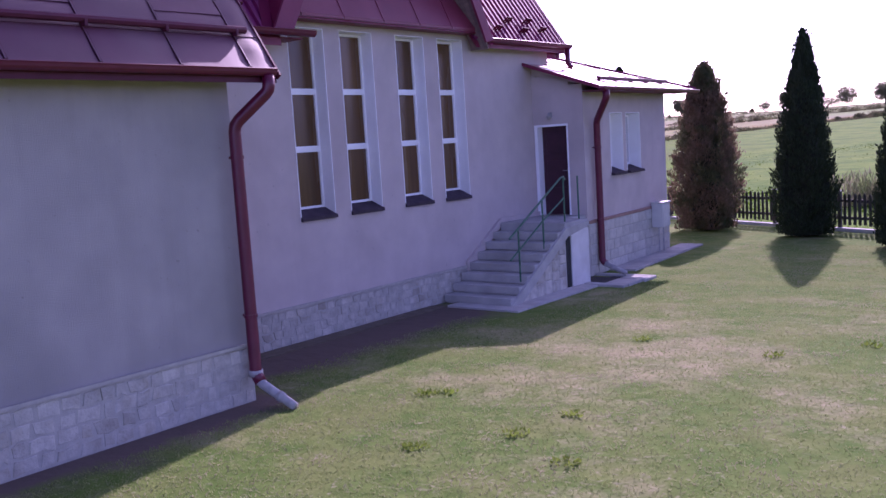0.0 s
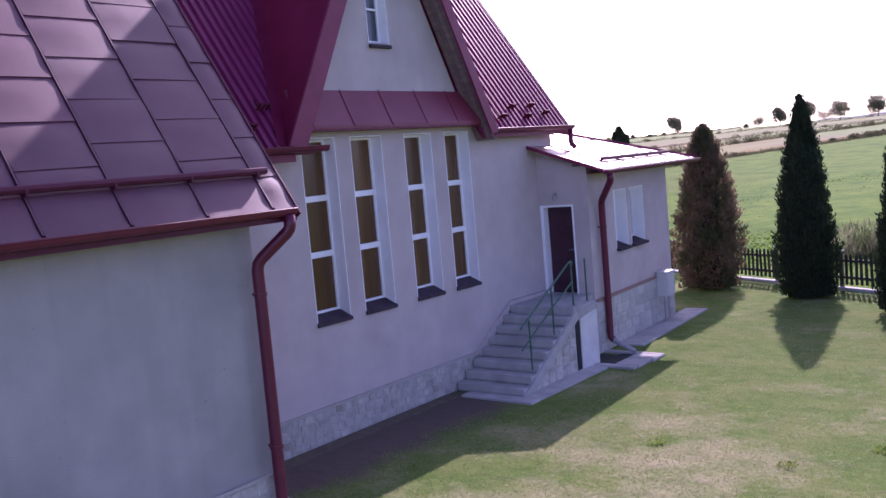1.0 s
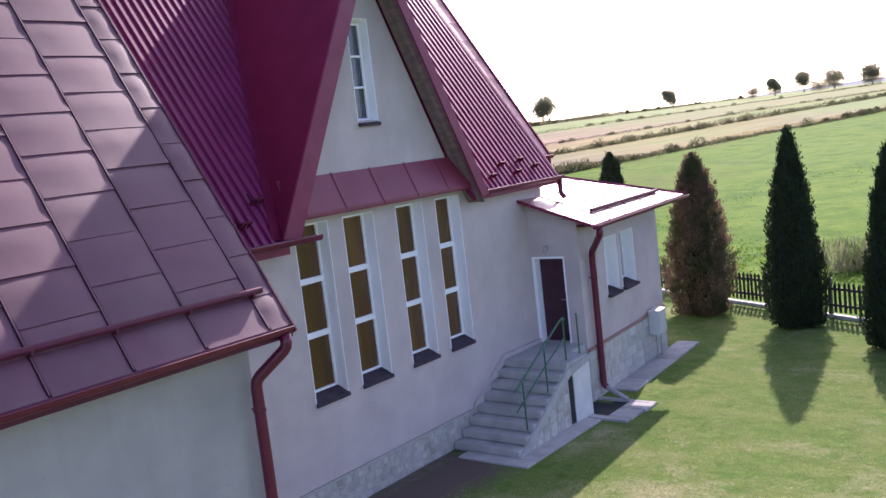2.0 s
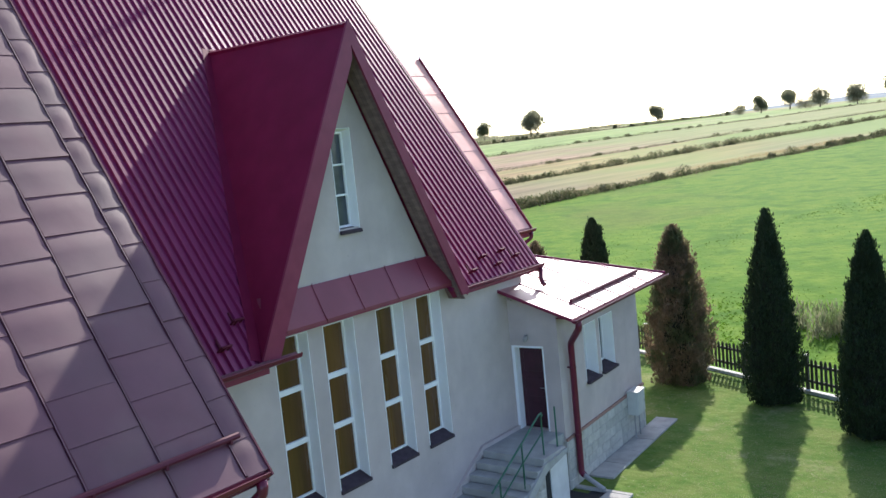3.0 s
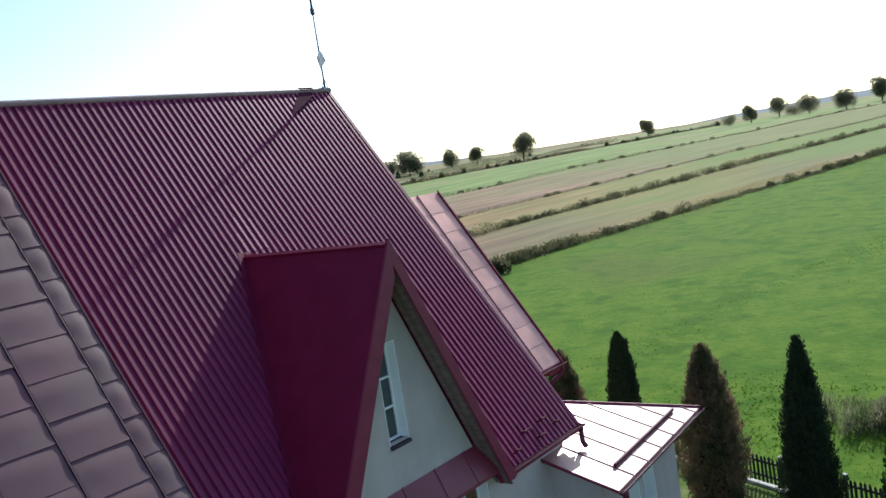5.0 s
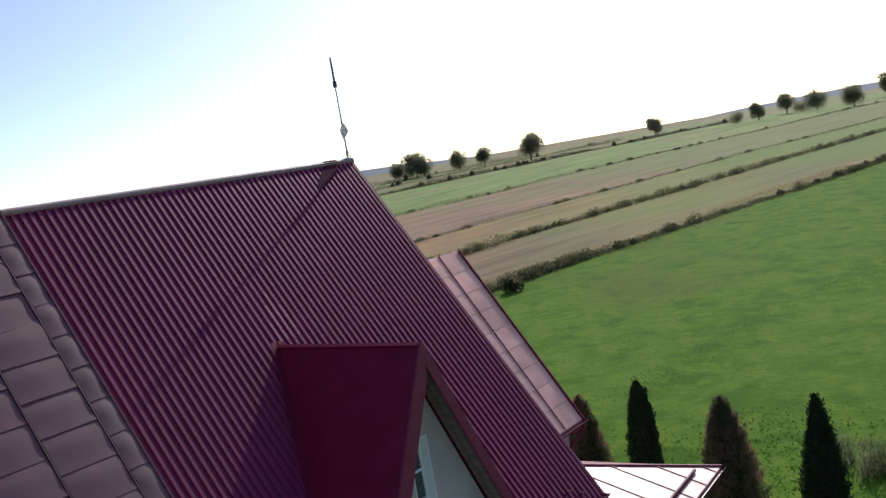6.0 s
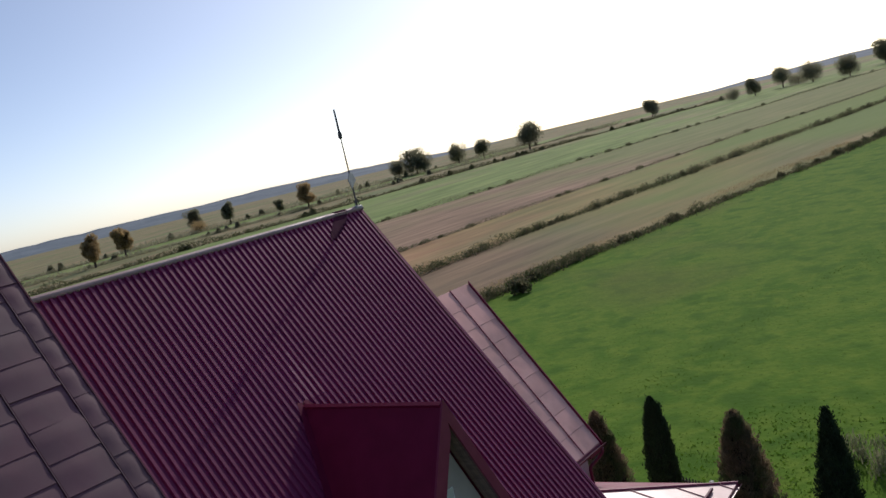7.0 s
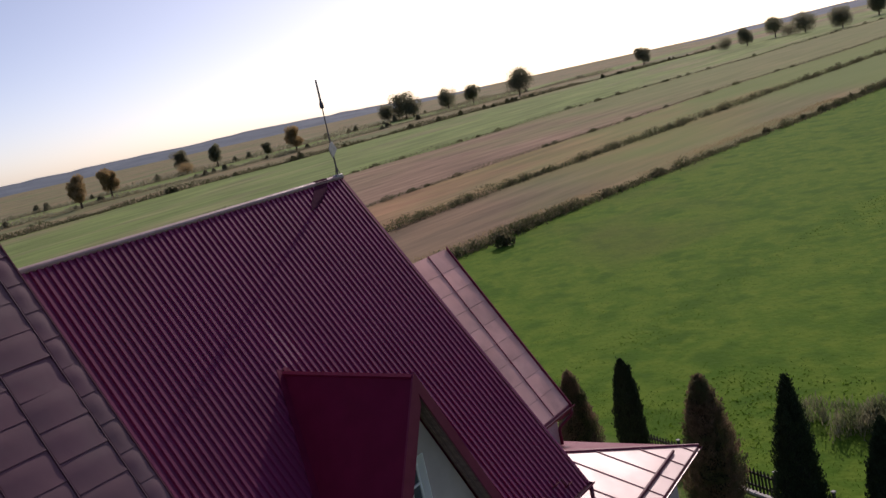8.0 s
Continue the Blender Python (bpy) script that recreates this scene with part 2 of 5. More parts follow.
def field(name, c1, c2, c3, s=0.12, rows=0.0, start=200.0):
    """A field strip; further along it turns from stubble to green growth."""
    m = shader(name, c1, c2, s, 0.95, None, 0.5, 2.0, c3=c3, scale3=s * 0.35, amount3=0.8, stretch=(1, 0.3, 1), detail=6, depth=0.06, spec=0.15)
    n, l = m.node_tree.nodes, m.node_tree.links
    b = n["Principled BSDF"]
    old = b.inputs["Base Color"].links[0].from_socket
    fine = n.new("ShaderNodeTexNoise")
    fine.inputs["Scale"].default_value, fine.inputs["Detail"].default_value, fine.inputs["Roughness"].default_value = 0.3, 7.0, 0.65
    along = n.new("ShaderNodeMapping")
    along.vector_type = "TEXTURE"
    along.inputs["Rotation"].default_value = (0, 0, -math.atan(0.26))
    along.inputs["Scale"].default_value = (1, 7, 1)
    spots = n.new("ShaderNodeMapRange")
    spots.inputs["From Min"].default_value, spots.inputs["From Max"].default_value = 0.35, 0.68
    spots.inputs["To Min"].default_value, spots.inputs["To Max"].default_value = 0.68, 1.25
    hsv = n.new("ShaderNodeHueSaturation")
    l.new(fine.outputs["Fac"], spots.inputs["Value"])
    l.new(spots.outputs["Result"], hsv.inputs["Value"])
    l.new(old, hsv.inputs["Color"])
    old = hsv.outputs["Color"]
    geo, sep = n.new("ShaderNodeNewGeometry"), n.new("ShaderNodeSeparateXYZ")
    l.new(geo.outputs["Position"], sep.inputs[0])
    tex = n.new("ShaderNodeTexNoise")
    tex.inputs["Scale"].default_value = 0.03
    l.new(geo.outputs["Position"], tex.inputs["Vector"])
    l.new(geo.outputs["Position"], along.inputs["Vector"])
    l.new(along.outputs["Vector"], fine.inputs["Vector"])
    add = n.new("ShaderNodeMath")
    add.operation = "MULTIPLY_ADD"
    l.new(tex.outputs["Fac"], add.inputs[0])
    add.inputs[1].default_value = 160.0
    l.new(sep.outputs["Y"], add.inputs[2])
    mr = n.new("ShaderNodeMapRange")
    mr.inputs["From Min"].default_value, mr.inputs["From Max"].default_value = start, start + 80.0
    mr.inputs["To Max"].default_value = rows
    l.new(add.outputs[0], mr.inputs["Value"])
    mx = n.new("ShaderNodeMix")
    mx.data_type = "RGBA"
    mx.inputs[7].default_value = (0.14, 0.23, 0.05, 1)
    l.new(mr.outputs["Result"], mx.inputs["Factor"])
    l.new(old, mx.inputs[6])
    l.new(mx.outputs[2], b.inputs["Base Color"])
    return m


M_F1 = field("stubble_olive", (0.205, 0.15, 0.09), (0.29, 0.195, 0.115), (0.37, 0.21, 0.1), rows=0.85, start=165.0)
M_F2 = field("fallow_tan", (0.29, 0.175, 0.09), (0.39, 0.225, 0.115), (0.22, 0.23, 0.09), rows=0.85, start=182.0)
M_F3 = field("ploughed_brown", (0.26, 0.172, 0.11), (0.335, 0.22, 0.14), (0.26, 0.21, 0.11), rows=0.6, start=230.0)
M_F4 = field("winter_crop_green", (0.17, 0.25, 0.065), (0.22, 0.29, 0.085), (0.27, 0.25, 0.12))
M_F5 = field("far_meadow", (0.2, 0.19, 0.09), (0.31, 0.235, 0.12), (0.15, 0.2, 0.07))
M_SOIL = shader("bare_soil", (0.10, 0.08, 0.055), (0.15, 0.12, 0.085), 5, 0.95, None, 0.6, 30)


def turf():
    """The mown lawn inside the fence, pale and dry in patches, and the bright meadow outside it."""
    m = bpy.data.materials.new("turf")
    m.use_nodes = True
    n, l = m.node_tree.nodes, m.node_tree.links
    b = n["Principled BSDF"]
    geo = n.new("ShaderNodeNewGeometry")
    sep = n.new("ShaderNodeSeparateXYZ")
    l.new(geo.outputs["Position"], sep.inputs[0])

    def noise_of(s, d=8.0):
        t = n.new("ShaderNodeTexNoise")
        t.inputs["Scale"].default_value, t.inputs["Detail"].default_value = s, d
        l.new(geo.outputs["Position"], t.inputs["Vector"])
        return t.outputs["Fac"]

    def rng(src, a, c):
        r = n.new("ShaderNodeMapRange")
        r.inputs["From Min"].default_value, r.inputs["From Max"].default_value = a, c
        l.new(src, r.inputs["Value"])
        return r.outputs["Result"]

    def mth(op, a, c):
        x = n.new("ShaderNodeMath")
        x.operation = op
        for i, v in enumerate((a, c)):
            if isinstance(v, (int, float)):
                x.inputs[i].default_value = v
            else:
                l.new(v, x.inputs[i])
        return x.outputs[0]

    def mix(f, a, c):
        x = n.new("ShaderNodeMix")
        x.data_type = "RGBA"
        l.new(f, x.inputs["Factor"])
        for i, v in ((6, a), (7, c)):
            if isinstance(v, tuple):
                x.inputs[i].default_value = (*v, 1)
            else:
                l.new(v, x.inputs[i])
        return x.outputs[2]

    lawn = mix(rng(noise_of(3.2, 10.0), 0.32, 0.68), (0.07, 0.145, 0.026), (0.125, 0.19, 0.045))
    far = n.new("ShaderNodeVectorMath")
    far.operation = "DISTANCE"
    far.inputs[1].default_value = (-5.6, 12.0, 0)
    l.new(geo.outputs["Position"], far.inputs[0])
    worn = mth("ADD", noise_of(0.5, 6.0), mth("MULTIPLY", rng(far.outputs["Value"], 7.0, 1.0), 0.19))
    lawn = mix(rng(noise_of(0.9, 5.0), 0.45, 0.62), lawn, (0.14, 0.19, 0.052))
    streaks = n.new("ShaderNodeTexNoise")
    streaks.inputs["Scale"].default_value, streaks.inputs["Detail"].default_value, streaks.inputs["Distortion"].default_value = 7.0, 6.0, 1.8
    l.new(geo.outputs["Position"], streaks.inputs["Vector"])
    tatter = mth("ADD", mth("MULTIPLY", noise_of(2.2, 8.0), 0.3), mth("MULTIPLY", streaks.outputs["Fac"], 0.32))
    lawn = mix(rng(mth("ADD", worn, tatter), 0.9, 1.16), lawn, (0.3, 0.285, 0.155))
    lawn = mix(mth("MULTIPLY", rng(streaks.outputs["Fac"], 0.6, 0.72), 0.6), lawn, (0.32, 0.31, 0.2))
    lawn = mix(rng(noise_of(14.0, 4.0), 0.56, 0.75), lawn, (0.08, 0.13, 0.024))
    ragged = mth("ADD", sep.outputs["X"], mth("MULTIPLY", noise_of(1.1, 8.0), -1.6))
    strip = rng(ragged, -9.9, -10.7)
    strip = mth("MAXIMUM", strip, mth("MULTIPLY", rng(ragged, -8.9, -9.4), rng(sep.outputs["Y"], 8.8, 8.3)))
    lawn = mix(mth("MULTIPLY", strip, rng(sep.outputs["Y"], 15.2, 14.6)), lawn, (0.13, 0.1, 0.085))
    meadow = mix(rng(noise_of(0.22), 0.35, 0.65), (0.066, 0.155, 0.014), (0.11, 0.2, 0.022))
    meadow = mix(rng(noise_of(0.9, 6.0), 0.42, 0.7), meadow, (0.135, 0.22, 0.026))
    meadow = mix(rng(noise_of(3.5, 8.0), 0.56, 0.8), meadow, (0.045, 0.105, 0.006))
    meadow = mix(rng(noise_of(0.4, 5.0), 0.52, 0.66), meadow, (0.06, 0.14, 0.014))
    meadow = mix(rng(noise_of(0.035, 3.0), 0.56, 0.72), meadow, (0.12, 0.145, 0.035))
    side = mth("ADD", sep.outputs["Y"], mth("MULTIPLY", sep.outputs["X"], 0.464))
    l.new(mix(rng(side, 25.0, 25.8), lawn, meadow), b.inputs["Base Color"])
    b.inputs["Roughness"].default_value, b.inputs["Specular IOR Level"].default_value = 0.95, 0.06
    bp = n.new("ShaderNodeBump")
    bp.inputs["Strength"].default_value, bp.inputs["Distance"].default_value = 0.5, 0.12
    l.new(noise_of(2.6, 12.0), bp.inputs["Height"])
    l.new(bp.outputs["Normal"], b.inputs["Normal"])
    return m


M_TURF = turf()


# ---- mesh helpers ----
def part(name, bm, material, parent=None, label="", smooth=False):
    """Links a bmesh as one mesh object, under a thing or a part when one is given."""
    me = bpy.data.meshes.new(name)
    bmesh.ops.recalc_face_normals(bm, faces=bm.faces)
    bm.to_mesh(me)
    bm.free()
    return piece(name, me, material, parent, label, smooth)


def piece(name, me, material, parent=None, label="", smooth=False):
    if material and not me.materials:
        me.materials.append(material)
    if smooth:
        me.polygons.foreach_set("use_smooth", [True] * len(me.polygons))
    ob = new(name, me)
    if parent:
        ob.parent = parent
    if label:
        tagged(ob, label)
    return ob


def thing(name, label, category, m=None, group="", kind=""):
    ob = new(name)
    if m is not None:
        ob.matrix_world = m
    return tagged(ob, label, category, group, kind)


def box(bm, x0, x1, y0, y1, z0, z1, bevel=0.0):
    vs = [bm.verts.new((x, y, z)) for x in (x0, x1) for y in (y0, y1) for z in (z0, z1)]
    fs = [bm.faces.new([vs[i] for i in f]) for f in ((0, 1, 3, 2), (4, 6, 7, 5), (0, 4, 5, 1), (2, 3, 7, 6), (0, 2, 6, 4), (1, 5, 7, 3))]
    if bevel:
        es = {e for f in fs for e in f.edges}
        bmesh.ops.bevel(bm, geom=list(es), offset=bevel, segments=1, affect="EDGES")


def prism(bm, poly, d):
    """The polygon, swept by the vector d."""
    a = [bm.verts.new(p) for p in poly]
    c = [bm.verts.new(Vector(p) + Vector(d)) for p in poly]
    bm.faces.new(a)
    bm.faces.new(c[::-1])
    for i in range(len(a)):
        j = (i + 1) % len(a)
        bm.faces.new((a[i], c[i], c[j], a[j]))


def tube(bm, pts, r, seg=10, cap=True, flat=1.0):
    """A pipe along points; r is one radius or one a point."""
    pts = [Vector(p) for p in pts]
    rs = r if isinstance(r, (list, tuple)) else [r] * len(pts)
    rings, u = [], None
    for i, p in enumerate(pts):
        d = (pts[min(i + 1, len(pts) - 1)] - pts[max(i - 1, 0)]).normalized()
        if u is None:
            u = d.cross(Vector((0, 0, 1)) if abs(d.z) < 0.95 else Vector((1, 0, 0)))
        u = (u - d * u.dot(d)).normalized()
        v = d.cross(u)
        rings.append([bm.verts.new(p + (u * math.cos(a) + v * math.sin(a) * flat) * rs[i]) for a in (k * 2 * math.pi / seg for k in range(seg))])
    for a, c in zip(rings, rings[1:]):
        for k in range(seg):
            bm.faces.new((a[k], a[(k + 1) % seg], c[(k + 1) % seg], c[k]))
    if cap:
        bm.faces.new(rings[0][::-1])
        bm.faces.new(rings[-1])


def gutter(bm, a, c, r=0.075):
    """A half-round gutter from a to c, open above, with a rolled lip and end caps."""
    a, c = Vector(a), Vector(c)
    d = (c - a).normalized()
    s = d.cross(Vector((0, 0, 1))).normalized()
    prof = [(-1.0, 0.0), (-0.92, -0.4), (-0.7, -0.72), (-0.38, -0.93), (0, -1), (0.38, -0.93), (0.7, -0.72), (0.92, -0.4), (1.0, 0.0)]
    outer = [(x * r, z * r) for x, z in prof]
    inner = [(x * (r - 0.008), z * (r - 0.008)) for x, z in prof[::-1]]
    loop = outer + [(1.12 * r, 0.02), (0.98 * r, 0.03)] + inner + [(-0.98 * r, 0.03), (-1.12 * r, 0.02)]
    ra = [bm.verts.new(a + s * x + Vector((0, 0, z))) for x, z in loop]
    rc = [bm.verts.new(c + s * x + Vector((0, 0, z))) for x, z in loop]
    k = len(loop)
    for i in range(k):
        bm.faces.new((ra[i], ra[(i + 1) % k], rc[(i + 1) % k], rc[i]))
    for ring in (ra, rc):
        bm.faces.new(ring[:9])


def wall_x(bm, x0, x1, y0, y1, z0, z1, holes=()):
    """An upright wall between x0 (inside) and x1 (outside), with holes (y0, y1, z0, z1) that go through it."""
    ys = sorted({y0, y1, *(h[0] for h in holes), *(h[1] for h in holes)})
    zs = sorted({z0, z1, *(h[2] for h in holes), *(h[3] for h in holes)})
    full = {}
    for i in range(len(ys) - 1):
        for j in range(len(zs) - 1):
            yc, zc = (ys[i] + ys[i + 1]) / 2, (zs[j] + zs[j + 1]) / 2
            full[i, j] = not any(h[0] < yc < h[1] and h[2] < zc < h[3] for h in holes)
    at = {}

    def v(x, i, j):
        if (x, i, j) not in at:
            at[x, i, j] = bm.verts.new((x, ys[i], zs[j]))
        return at[x, i, j]

    for (i, j), solid in full.items():
        if not solid:
            continue
        for x in (x0, x1):
            bm.faces.new((v(x, i, j), v(x, i + 1, j), v(x, i + 1, j + 1), v(x, i, j + 1)))
        for di, dj, p, q in ((-1, 0, (i, j), (i, j + 1)), (1, 0, (i + 1, j), (i + 1, j + 1)), (0, -1, (i, j), (i + 1, j)), (0, 1, (i, j + 1), (i + 1, j + 1))):
            if not full.get((i + di, j + dj), False):
                bm.faces.new((v(x0, *p), v(x0, *q), v(x1, *q), v(x1, *p)))


def mesh_from(name, verts, faces):
    me = bpy.data.meshes.new(name)
    me.from_pydata(verts, [], faces)
    me.update()
    return me


def rise(x, y):
    """Height of the land: level round the church, then a slow climb."""
    s = y - 34
    s = s if s > 40 else 3.0 * math.log1p(math.exp(s / 3.0))
    return 14 * (1 - math.exp(-s * 0.035 / 14))


def wander(u, y):
    """How far a field's edge strays from its straight line."""
    if u > -40 or y < 52:
        return 0.0
    return min(1.0, (y - 52) / 30) * (1.6 * noise.noise(Vector((u * 0.13, y * 0.018, 4.0))) + 0.5 * noise.noise(Vector((u * 0.3, y * 0.07, 9.0)))) * min(2.0, -u / 60)


# ---- ground ----
US = [-4000, -2500, -1600, -1100, -800, -600, -480, -400, -340, -275, -235, -195, -160, -130, -101, -88, -75, -61, -47, -34, -22, -10, 0, 10, 20, 30, 45, 70, 120, 300, 900, 3000]
VS_FAR = [52 + 9 * k for k in range(49)]
VS = [-900, -300, -100, -40, -20, -10, 0, 6, 12, 18, 24, 28, 31, 34, 37, 41, 46, *VS_FAR, 520, 580, 660, 800, 1000, 1400, 2000, 3000, 4300]
gv, gf, gm = [], [], []
for y in VS:
    for u in US:
        x = u + 0.26 * (y - 85) + wander(u, y)
        gv.append((x, y, rise(x, y) + (0.25 * noise.noise(Vector((x, y, 0)) * 0.03) if y > 45 else 0)))
for j in range(len(VS) - 1):
    for i in range(len(US) - 1):
        k = j * len(US) + i
        gf.append((k, k + 1, k + 1 + len(US), k + len(US)))
        u = (US[i] + US[i + 1]) / 2
        gm.append(0 if u > -47 else 1 if u > -75 else 2 if u > -101 else 3 if u > -160 else 4 if u > -275 else 5 if u > -340 else 4 if u > -400 else 5)
me = mesh_from("ground", gv, gf)
for m in (M_TURF, M_F1, M_F2, M_F3, M_F4, M_F5):
    me.materials.append(m)
me.polygons.foreach_set("material_index", gm)
me.polygons.foreach_set("use_smooth", [True] * len(gf))
tagged(new("ground", me), "mown churchyard lawn, green meadow and striped fields climbing to the horizon", "ground", kind="structure")

# ---- church: the large forms ----
SL = 1.444                       # rise of all steep roofs
RX = -17.53                      # ridge line
WX, AX = -11.2, -9.0             # outer faces of the transept wall and of the nave wall
church = thing("church", "grey rendered village church with steep wine-red metal roofs", "church")


def a_roof(x):
    return 4.4 + SL * (-8.53 - x)


def c_roof(x):
    return 15.06 + SL * (RX - x)


WIN = [(11.27, 12.1), (12.535, 13.37), (14.07, 14.9), (15.37, 16.19)]
WZ0, WZ1 = 2.28, 5.46
bm = bmesh.new()
wall_x(bm, WX - 0.5, WX, 8.0, 19.6, -0.3, c_roof(WX) - 0.12, [(a - 0.01, c + 0.01, WZ0 - 0.14, WZ1 + 0.02) for a, c in WIN])
part("transept_wall", bm, M_STUCCO, church, "grey rendered wall with four tall windows")
bm = bmesh.new()
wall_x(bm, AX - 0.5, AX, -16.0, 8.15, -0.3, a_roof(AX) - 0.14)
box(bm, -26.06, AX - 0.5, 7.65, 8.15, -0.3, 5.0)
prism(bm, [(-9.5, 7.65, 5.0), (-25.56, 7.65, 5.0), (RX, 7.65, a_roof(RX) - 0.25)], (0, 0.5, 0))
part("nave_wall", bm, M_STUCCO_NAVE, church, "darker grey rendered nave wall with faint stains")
bm = bmesh.new()
box(bm, -26.06, -25.56, -16, 8.15, -0.3, 4.9)
box(bm, -26.06, AX, -16.5, -16, -0.3, 5.0)
prism(bm, [(-9.5, -16.5, 5.0), (-25.56, -16.5, 5.0), (RX, -16.5, a_roof(RX) - 0.25)], (0, 0.5, 0))
box(bm, -23.86, -23.36, 8.15, 19.6, -0.3, 5.8)
box(bm, -23.36, WX - 0.5, 19.1, 19.6, -0.3, 5.8)
prism(bm, [(WX - 0.5, 19.1, 5.8), (-23.36, 19.1, 5.8), (RX, 19.1, c_roof(RX) - 0.2)], (0, 0.5, 0))
part("rear_wall", bm, M_STUCCO, church)

# deck under the nave's panels: both slopes
bm = bmesh.new()
for s in (1, -1):
    e, r = RX + s * (RX - -8.53) * -1, RX
    zb = a_roof(RX)
    prism(bm, [(e, -17.0, 4.4 - 0.02), (r, -17.0, zb - 0.02), (r, -17.0, zb - 0.2), (e, -17.0, 4.4 - 0.16)], (0, 17.0 + 8.6, 0))
nave_roof = part("nave_roof", bm, M_BAR, church, "wine-red sheet-metal panel roof with raised seams")

# trapezoid sheets of the transept roof: each sheet 0.75 m wide with four ribs
EX, EXR = -10.72, -10.88         # eave line before and beyond the dormer


def sheet_mesh(width, x_low, x_high, roof):
    """A steel sheet that runs up the slope, with ribs 0.1875 m apart."""
    prof = []
    k = round(width / 0.1875)
    for i in range(k):
        o = i * 0.1875
        prof += [(o, 0.0), (o + 0.082, 0.0), (o + 0.1, 0.052), (o + 0.166, 0.052)]
    prof.append((width, 0.0))
    nv = Vector((SL, 0, 1)).normalized()
    vs, fs = [], []
    for x in (x_low, x_high):
        for o, h in prof:
            p = Vector((x, o, roof(x))) + nv * h
            vs.append(tuple(p))
    n = len(prof)
    for i in range(n - 1):
        fs.append((i, i + 1, i + 1 + n, i + n))
    return mesh_from("sheet", vs, fs)


bm = bmesh.new()
for s, y0, y1, low in ((1, 8.0, 10.7, EX), (1, 10.7, 16.3, -11.6), (1, 16.3, 19.9, EXR), (-1, 8.0, 19.9, EX)):
    e = RX + s * (low - RX)
    prism(bm, [(e, y0, c_roof(low) - 0.03), (RX, y0, 15.03), (RX, y0, 14.85), (e, y0, c_roof(low) - 0.16)], (0, y1 - y0, 0))
transept_roof = part("transept_roof", bm, M_TRIM, church, "steep roof of wine-red trapezoid steel sheets")
sm = sheet_mesh(0.75, EX, RX + 0.02, c_roof)
sm_right = sheet_mesh(0.75, EXR, RX + 0.02, c_roof)
sm_short = sheet_mesh(0.75, -11.6, RX + 0.02, c_roof)
for k in range(16):
    y = 7.98 + k * 0.75
    piece("sheet", sm_short if 10.9 < y < 15.5 else sm_right if y > 15.5 else sm, M_RIB, transept_roof).location = (0, y, 0)
# thin pale strips laid on the ribs as sun glints
for y, up in ((13.739, 0.3), (13.926, 0.55), (14.114, 0.75), (14.301, 0.5)):
    bm = bmesh.new()
    prism(bm, [Vector((x, y - 0.034, c_roof(x))) + Vector((SL, 0, 1)).normalized() * h for x, h in ((-14.86, 0.05), (-14.86 - up, 0.05), (-14.86 - up, 0.056), (-14.86, 0.056))], (0, 0.068, 0))
    part("scraped_rib", bm, M_GLINT, transept_roof, "pale strip on a rib above the dormer, a painted sun glint")
bm = bmesh.new()
tube(bm, [(RX, 8.0, 15.07), (RX, 20.0, 15.07)], 0.105, 12, flat=0.8)
part("ridge_cap", bm, M_RIDGE, church, "ridge capping with the paleness of its sunlit top painted in")
bm = bmesh.new()
for s in (1, -1):
    e = RX + s * (EXR - RX)
    prism(bm, [(e, 19.9, c_roof(EXR) - 0.2), (e, 19.9, c_roof(EXR) + 0.07), (RX, 19.9, 15.15), (RX, 19.9, 14.86)], (0, 0.05, 0))
    prism(bm, [(e, 19.84, c_roof(EXR) + 0.05), (e, 19.84, c_roof(EXR) + 0.075), (RX, 19.84, 15.155), (RX, 19.84, 15.12)], (0, 0.11, 0))
part("verge_trim", bm, M_TRIM, church)

# ---- dormer gable ----
DY, DH, DZ, DX = 13.58, 3.08, 11.2, -10.68
DS = (DZ - 5.25) / DH
bm = bmesh.new()
for s in (-1, 1):
    cut = 5.34 if s < 0 else 5.42
    dh = (DZ - cut) / DS
    out = [(DX, DY, DZ), (DX, DY + s * dh, cut)]
    back_top = (RX + (15.06 - DZ) / SL + 0.0, DY, DZ)
    back_low = (DX - 0.02, DY + s * dh, cut)
    n = Vector((0, s * DS, 1)).normalized() * -0.1
    poly = [Vector(out[0]), Vector(out[1]), Vector(back_low), Vector((RX + (15.06 - DZ) / SL - 0.1, DY, DZ))]
    a = [bm.verts.new(p) for p in poly]
    c = [bm.verts.new(p + n) for p in poly]
    bm.faces.new(a)
    bm.faces.new(c[::-1])
    for i in range(4):
        j = (i + 1) % 4
        bm.faces.new((a[i], c[i], c[j], a[j]))
part("dormer_roof", bm, M_DORMER, church, "smooth wine-red sheet roof of the gable dormer")
for s in (-1, 1):
    low, top = Vector((EX - 0.05, DY + s * DH, c_roof(EX - 0.05))), Vector((RX + (15.06 - DZ) / SL, DY, DZ))
    nr = Vector((SL, 0, 1)).normalized()
    side = (top - low).normalized().cross(nr) * s
    bm = bmesh.new()
    prism(bm, [low + nr * 0.05 - side * 0.05, top + nr * 0.05 - side * 0.05, top + nr * 0.05 + side * 0.16, low + nr * 0.05 + side * 0.16], nr * 0.006)
    part("valley_flashing", bm, M_DORMER, church)
bm = bmesh.new()
for s in (-1, 1):
    w = 0.36 if s < 0 else 0.23
    cut = 5.34 if s < 0 else 5.42
    dh = (DZ - cut) / DS
    prism(bm, [(DX, DY, DZ + 0.05), (DX, DY + s * (dh + 0.03), cut), (DX, DY + s * (dh - w), cut - 0.05), (DX, DY, DZ - w * DS)], (0.05, 0, 0))
part("barge_board", bm, M_TRIM, church)
